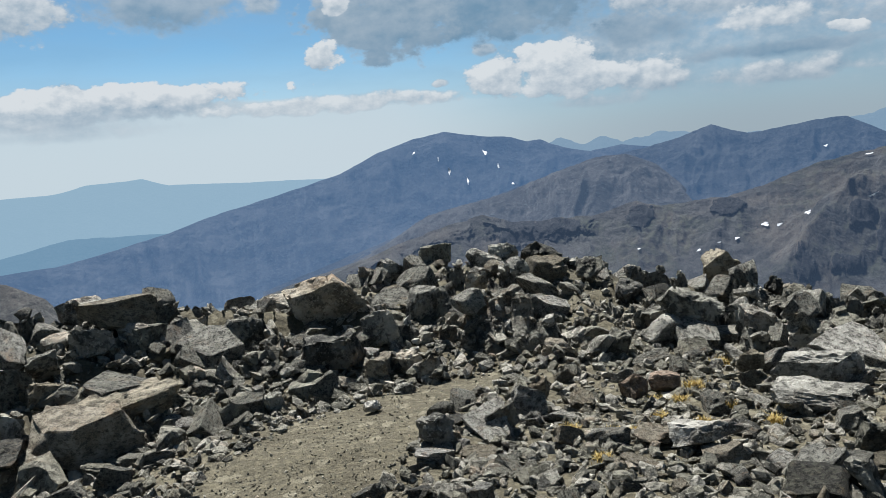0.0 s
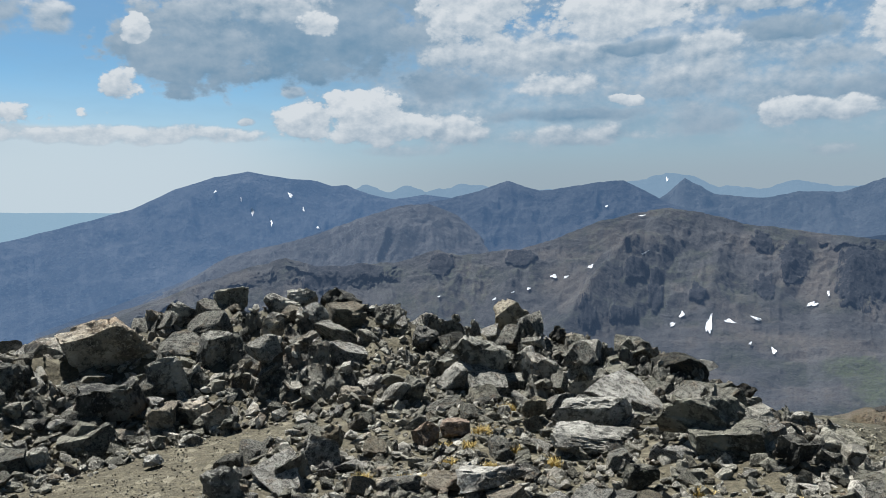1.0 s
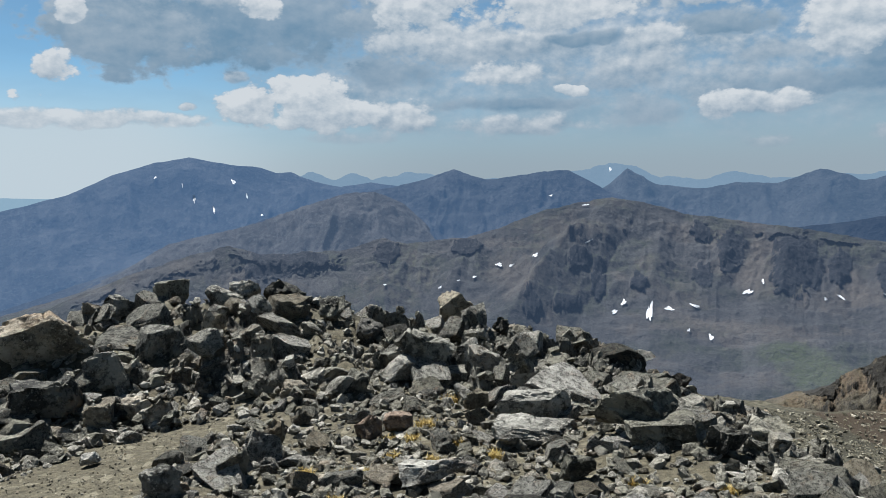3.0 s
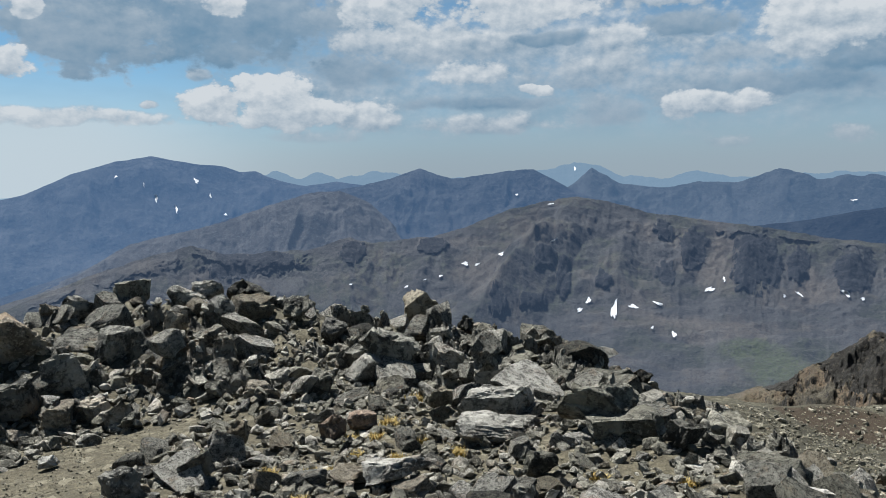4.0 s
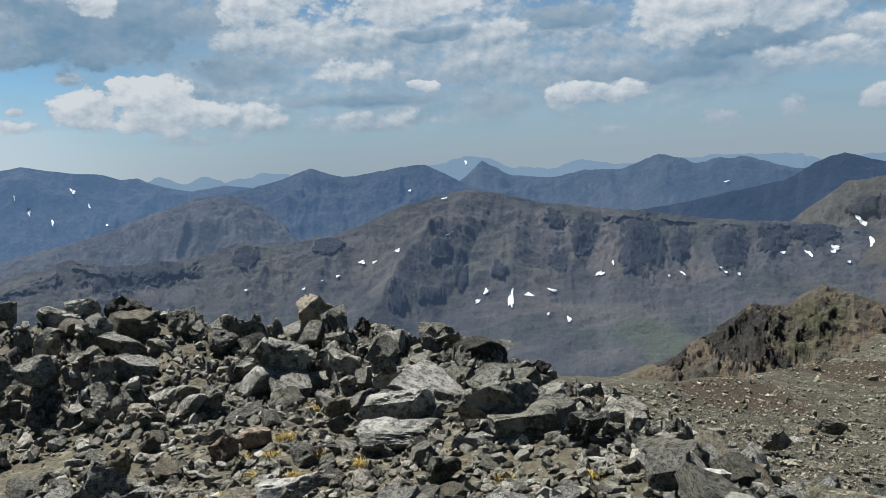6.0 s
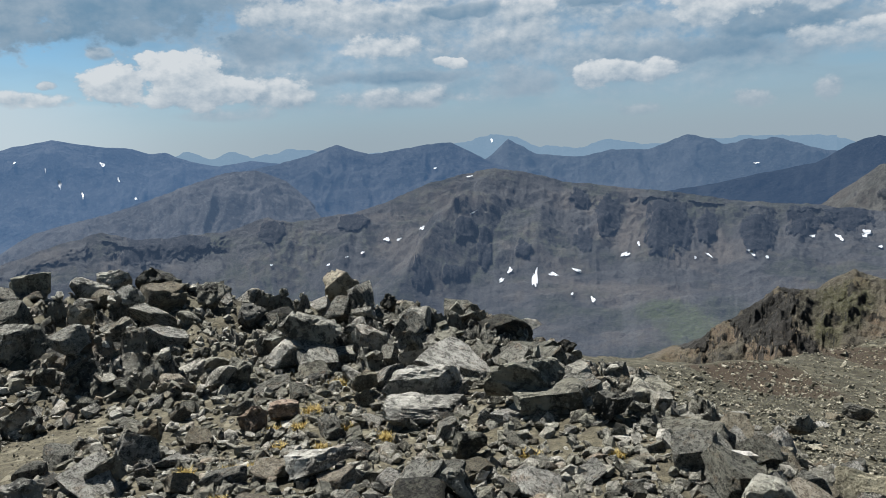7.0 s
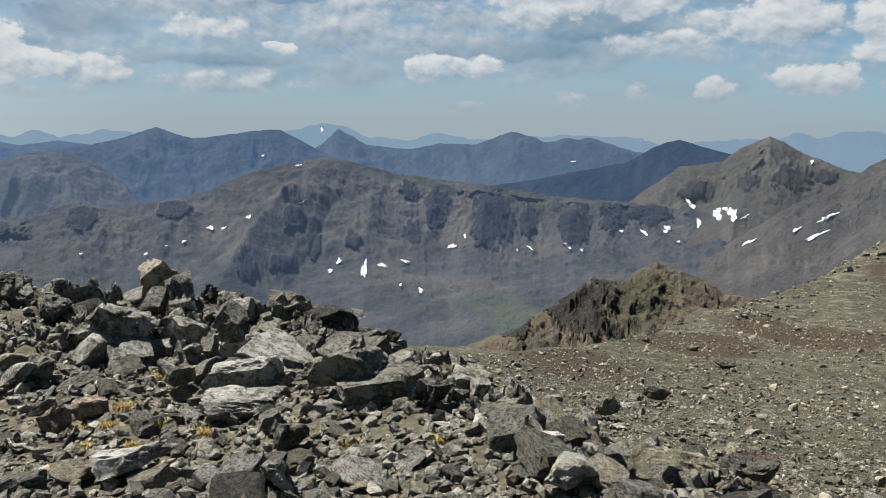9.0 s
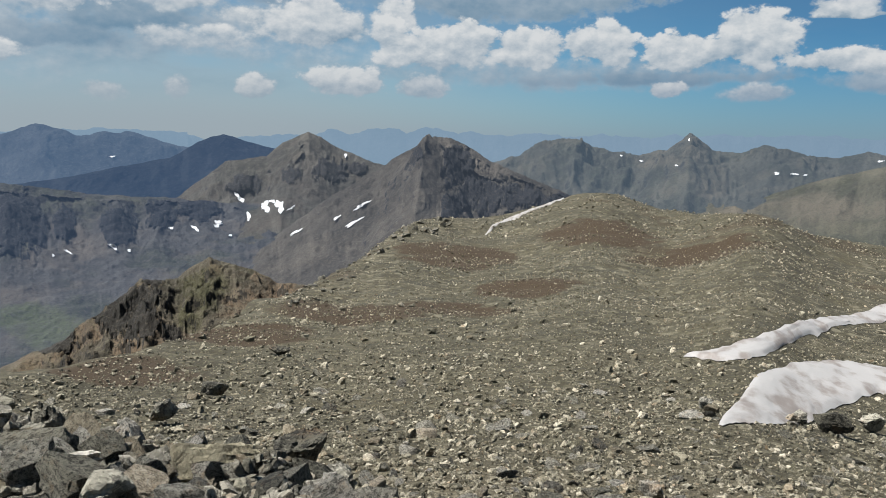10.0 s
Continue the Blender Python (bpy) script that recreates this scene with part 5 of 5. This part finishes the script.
# rocks of a hand's to an arm's length, each a thing
rng = random.Random(4)
rock_meshes = []
for i in range(14):
    v, f = rock_shape(500 + i, 3, 8, 0.085, (0.0, 0.7, 1.0)[i % 3])
    me = mesh_from("rock", v, f, ROCK[("grey", "grey", "pale", "tan", "grey", "dark", "pale")[i % 7]])
    me.set_sharp_from_angle(angle=radians(26))
    me.polygons.foreach_set("use_smooth", np.full(len(f), True))
    rock_meshes.append(me)
ROCK_LABELS = ("angular lichen-covered grey rock in the outcrop", "pale broken rock wedged among boulders", "tan weathered rock lying on rubble", "dark jagged rock in the outcrop")
for i in range(290):
    x, y, r = outcrop_place(rng, 0 if i < 120 else 1 if i < 230 else 2)
    size = (0.06 + 0.17 * rng.random() ** 1.8) * (1.25 if i < 120 else 0.68)
    k = rng.randrange(14)
    ob = new("rock", rock_meshes[k])
    sx, sy, sz = size * rng.uniform(0.8, 1.5), size * rng.uniform(0.7, 1.1), size * rng.uniform(0.5, 0.9)
    z = float(surface(x, y)[0])
    ob.matrix_world = pose(x, y, z + sz * 0.45, rng.uniform(-35, 35), rng.uniform(-35, 35), rng.uniform(0, 360)) @ Matrix.Diagonal((sx, sy, sz, 1))
    tagged(ob, ROCK_LABELS[(0, 0, 1, 2, 0, 3, 1)[k % 7]], "rock", "rocks of the summit outcrop")


def scatter(name, label, places, sizes, sub, mat, flat=(0.45, 0.9), sink=0.3, seed=1, tilt=0.5):
    """Many stones as one mesh: places (n, 2), sizes (n)."""
    g = np.random.default_rng(seed)
    shapes = [rock_shape(900 + seed * 20 + i, sub, 8, 0.05, (0.0, 0.8)[i % 2]) for i in range(10)]
    pick = g.integers(0, 10, len(places))
    z = surface(places[:, 0], places[:, 1])
    V, F, base = [], [], 0
    for k, (v, f) in enumerate(shapes):
        idx = np.nonzero(pick == k)[0]
        if not len(idx):
            continue
        n = len(idx)
        dims = sizes[idx, None] * np.stack([g.uniform(0.8, 1.45, n), g.uniform(0.65, 1.0, n), g.uniform(*flat, n)], -1) * 0.5
        yaw, tx, ty = g.uniform(0, 6.28, n), g.normal(0, tilt, n), g.normal(0, tilt, n)
        p = v[None] * dims[:, None]
        c, s = np.cos(tx)[:, None], np.sin(tx)[:, None]
        p = np.stack([p[..., 0], p[..., 1] * c - p[..., 2] * s, p[..., 1] * s + p[..., 2] * c], -1)
        c, s = np.cos(ty)[:, None], np.sin(ty)[:, None]
        p = np.stack([p[..., 0] * c + p[..., 2] * s, p[..., 1], -p[..., 0] * s + p[..., 2] * c], -1)
        c, s = np.cos(yaw)[:, None], np.sin(yaw)[:, None]
        p = np.stack([p[..., 0] * c - p[..., 1] * s, p[..., 0] * s + p[..., 1] * c, p[..., 2]], -1)
        p = p + np.stack([places[idx, 0], places[idx, 1], z[idx] + dims[:, 2] * (1 - 2 * sink)], -1)[:, None]
        V.append(p.reshape(-1, 3))
        F.append((f[None] + (base + np.arange(n) * len(v))[:, None, None]).reshape(-1, 3))
        base += n * len(v)
    ob = new(name, mesh_from(name, np.concatenate(V), np.concatenate(F), mat))
    return tagged(ob, label, "stones", kind="stuff")


stone_meshes = []
for i in range(8):
    v, f = rock_shape(700 + i, 2, 8, 0.07, (0.0, 0.8)[i % 2])
    me = mesh_from("stone", v, f, ROCK[("pale", "grey", "grey", "tan", "pale", "grey", "dark", "grey")[i]])
    me.set_sharp_from_angle(angle=radians(26))
    me.polygons.foreach_set("use_smooth", np.full(len(f), True))
    stone_meshes.append(me)
ROCK_RIM = rock_material("rim_rock", (0.02, 0.02, 0.017), (0.08, 0.078, 0.064), (0.16, 0.155, 0.13), 0.6, True)
g = np.random.default_rng(12)


def spread(n, az0, az1, r0, r1, keep, power=1.0):
    """n places, even in azimuth and in the logarithm of the distance, where keep(x, y, r, az) holds."""
    out = np.zeros((0, 2))
    while len(out) < n:
        az = g.uniform(az0, az1, 2 * n)
        r = r0 * (r1 / r0) ** (g.random(2 * n) ** power)
        x, y = -np.sin(np.radians(az)) * r, np.cos(np.radians(az)) * r
        ok = keep(x, y, r, az)
        out = np.concatenate([out, np.stack([x, y], -1)[ok]])
    return out[:n]


def on_rib(x, y, r, az):
    return (r > np.interp(az, RIB_AZ, FOOT_R) - 0.35) & (r < np.interp(az, RIB_AZ, RIB_R) + 0.8)


def before_rib(x, y, r, az):
    return (r < np.interp(az, RIB_AZ, RIB_R) + 0.4) & (trail(x, y) < 0.5)


def on_slope(x, y, r, az):
    return (r > np.interp(az, RIB_AZ, RIB_R) + 0.3) & (r < np.interp(az, RIM_AZ, RIM_R) * 1.02) & off_snow(x, y, r, az)


p = spread(170, -42, 37, 4.6, 10, on_rib)
scatter("rib_blocks", "jumbled angular grey blocks of the rock rib", p, 0.12 + 0.26 * g.random(len(p)) ** 2.0, 3, RUBBLE, (0.45, 0.95), 0.3, 2)
p = spread(5500, -44, 37, 4.6, 10, on_rib)
scatter("rib_rubble", "small broken stones filling the rock rib", p, 0.022 + 0.12 * g.random(len(p)) ** 2.4, 1, RUBBLE, (0.4, 0.9), 0.25, 3)
p = spread(280, -68, 34, 2.3, 6.5, before_rib)
for (x, y), z, size in zip(p, surface(p[:, 0], p[:, 1]), 0.08 + 0.17 * g.random(len(p)) ** 1.9):
    ob = new("rock_block", rock_meshes[rng.randrange(14)])
    sx, sy, sz = 0.5 * size * rng.uniform(0.8, 1.45), 0.5 * size * rng.uniform(0.65, 1.0), 0.5 * size * rng.uniform(0.3, 0.75)
    ob.matrix_world = pose(x, y, z + sz * 0.36, rng.uniform(-25, 25), rng.uniform(-25, 25), rng.uniform(0, 360)) @ Matrix.Diagonal((sx, sy, sz, 1))
    tagged(ob, "angular grey block strewn over the outcrop", "rock", "blocks strewn over the outcrop")
p = spread(12000, -72, 36, 2.2, 7, before_rib)
scatter("outcrop_rubble", "small stones and chips over the outcrop", p, 0.02 + 0.085 * g.random(len(p)) ** 1.8, 1, RUBBLE, (0.3, 0.8), 0.25, 5)
p = spread(5000, -10, 38, 2.6, 6.2, lambda x, y, r, az: trail(x, y) > 0.15)
scatter("trail_gravel", "fine tan gravel on the trail", p, 0.006 + 0.02 * g.random(len(p)) ** 2.5, 0, SCREE, (0.4, 0.8), 0.2, 6)


def sized(p, lo, hi, power=2.2):
    r = np.hypot(p[:, 0], p[:, 1])
    return (lo + (hi - lo) * g.random(len(p)) ** power) * np.clip(r / 9, 0.75, 9) ** 0.55


p = spread(280, -104, -40, 4.2, 22, on_slope, 1.0)
tall = surface(p[:, 0], p[:, 1])
for (x, y), z, size in zip(p, tall, sized(p, 0.05, 0.16, 2.0)):
    ob = new("stone", stone_meshes[rng.randrange(len(stone_meshes))])
    sx, sy, sz = size * rng.uniform(0.7, 1.2), size * rng.uniform(0.6, 0.9), size * rng.uniform(0.35, 0.7)
    ob.matrix_world = pose(x, y, z + sz * 0.4, rng.uniform(-20, 20), rng.uniform(-20, 20), rng.uniform(0, 360)) @ Matrix.Diagonal((sx, sy, sz, 1))
    tagged(ob, "loose angular stone lying on the scree slope", "stone", "stones on the slope")
p = spread(900, -108, -36, 4.0, 60, on_slope, 0.8)
scatter("slope_blocks", "scattered pale rocks on the stony slope", p, sized(p, 0.07, 0.22, 2.6), 2, SCREE, (0.35, 0.8), 0.28, 7)
p = spread(9000, -110, -34, 2.8, 30, on_slope, 0.85)
scatter("slope_scree", "loose grey-tan scree over the slope", p, sized(p, 0.03, 0.12, 1.8), 1, SCREE, (0.35, 0.8), 0.25, 8)
p = spread(60000, -110, -34, 2.8, 170, on_slope, 0.75)
scatter("slope_chips", "fine grey-tan chips over the slope", p, sized(p, 0.018, 0.08), 0, SCREE, (0.35, 0.8), 0.2, 9)

p = spread(12000, -110, -46, 30, 185, lambda x, y, r, az: on_slope(x, y, r, az) & (fractal(x / 9, y / 9, 0, 4, 0.6, 131) + 0.2 * g.random(len(x)) > 0.6), 0.75)
scatter("hill_stones", "pale stones strewn over the far hillside", p, np.hypot(p[:, 0], p[:, 1]) / 120 * (0.1 + 0.5 * g.random(len(p)) ** 3), 0, SCREE, (0.4, 0.9), 0.2, 10)

p = spread(150, -72, -60, 40, 160, lambda x, y, r, az: (r > np.interp(az, RIM_AZ, RIM_R) * 0.8) & (r < np.interp(az, RIM_AZ, RIM_R) * 1.05))
scatter("rim_crags", "dark broken crags along the ridge's edge", p, np.hypot(p[:, 0], p[:, 1]) / 100 * (0.2 + 0.9 * g.random(len(p)) ** 3), 2, ROCK_RIM, (0.5, 1.1), 0.3, 11)


# ---- grass ----
def blade_material():
    mat, tree, bsdf, (n, put, m, ramp, mix, fbm, xyz) = material("dry_grass", 0.7)
    rnd = n("ShaderNodeNewGeometry").outputs["Random Per Island"]
    put(bsdf.inputs["Base Color"], mix(rnd, (0.3, 0.2, 0.05), (0.42, 0.33, 0.12)))
    return mat


GRASS = blade_material()


def grass_tuft(az, el, size):
    r, x, y, z = rest(az, el, 20)
    rng = random.Random(int(az * 100))
    verts, faces = [], []
    for _ in range(170):
        a, lean, L = rng.uniform(0, 6.28), rng.uniform(0.1, 1.1), size * rng.uniform(0.5, 1.0)
        ox, oy = rng.gauss(0, size * 0.4), rng.gauss(0, size * 0.4)
        wx, wy = -math.sin(a) * 0.0035, math.cos(a) * 0.0035
        k = len(verts)
        for t in (0, 0.5, 1.0):
            o = L * lean * t * t
            px, py, pz = ox + math.cos(a) * o, oy + math.sin(a) * o, L * t * (1 - 0.3 * lean * t)
            verts += [(px - wx * (1 - t), py - wy * (1 - t), pz), (px + wx * (1 - t), py + wy * (1 - t), pz)]
        faces += [(k, k + 1, k + 3, k + 2), (k + 2, k + 3, k + 5, k + 4)]
    ob = new("grass_tuft", mesh_from("grass_tuft", verts, faces, GRASS))
    ob.matrix_world = pose(x, y, z - 0.005)
    tagged(ob, "dry golden alpine grass tuft between stones", "grass", "grass tufts on the outcrop")


for az, el, size in ((-13.1, -19.9, 0.07), (-14.7, -19.7, 0.06), (-18.1, -20, 0.06), (-6.3, -21.8, 0.05), (-18, -17.1, 0.09), (-16.2, -18.7, 0.06), (-23.7, -19.4, 0.08), (-8.5, -23.9, 0.05),
                     (-9.4, -22.2, 0.06), (-11.4, -22, 0.05), (-13.1, -20.9, 0.05), (-15.8, -18.7, 0.07), (-14.5, -22.6, 0.05), (-21.1, -21, 0.06), (-16.3, -21.3, 0.05), (-38.5, -22.5, 0.05), (-32, -22.5, 0.05)):
    grass_tuft(az, el, size)
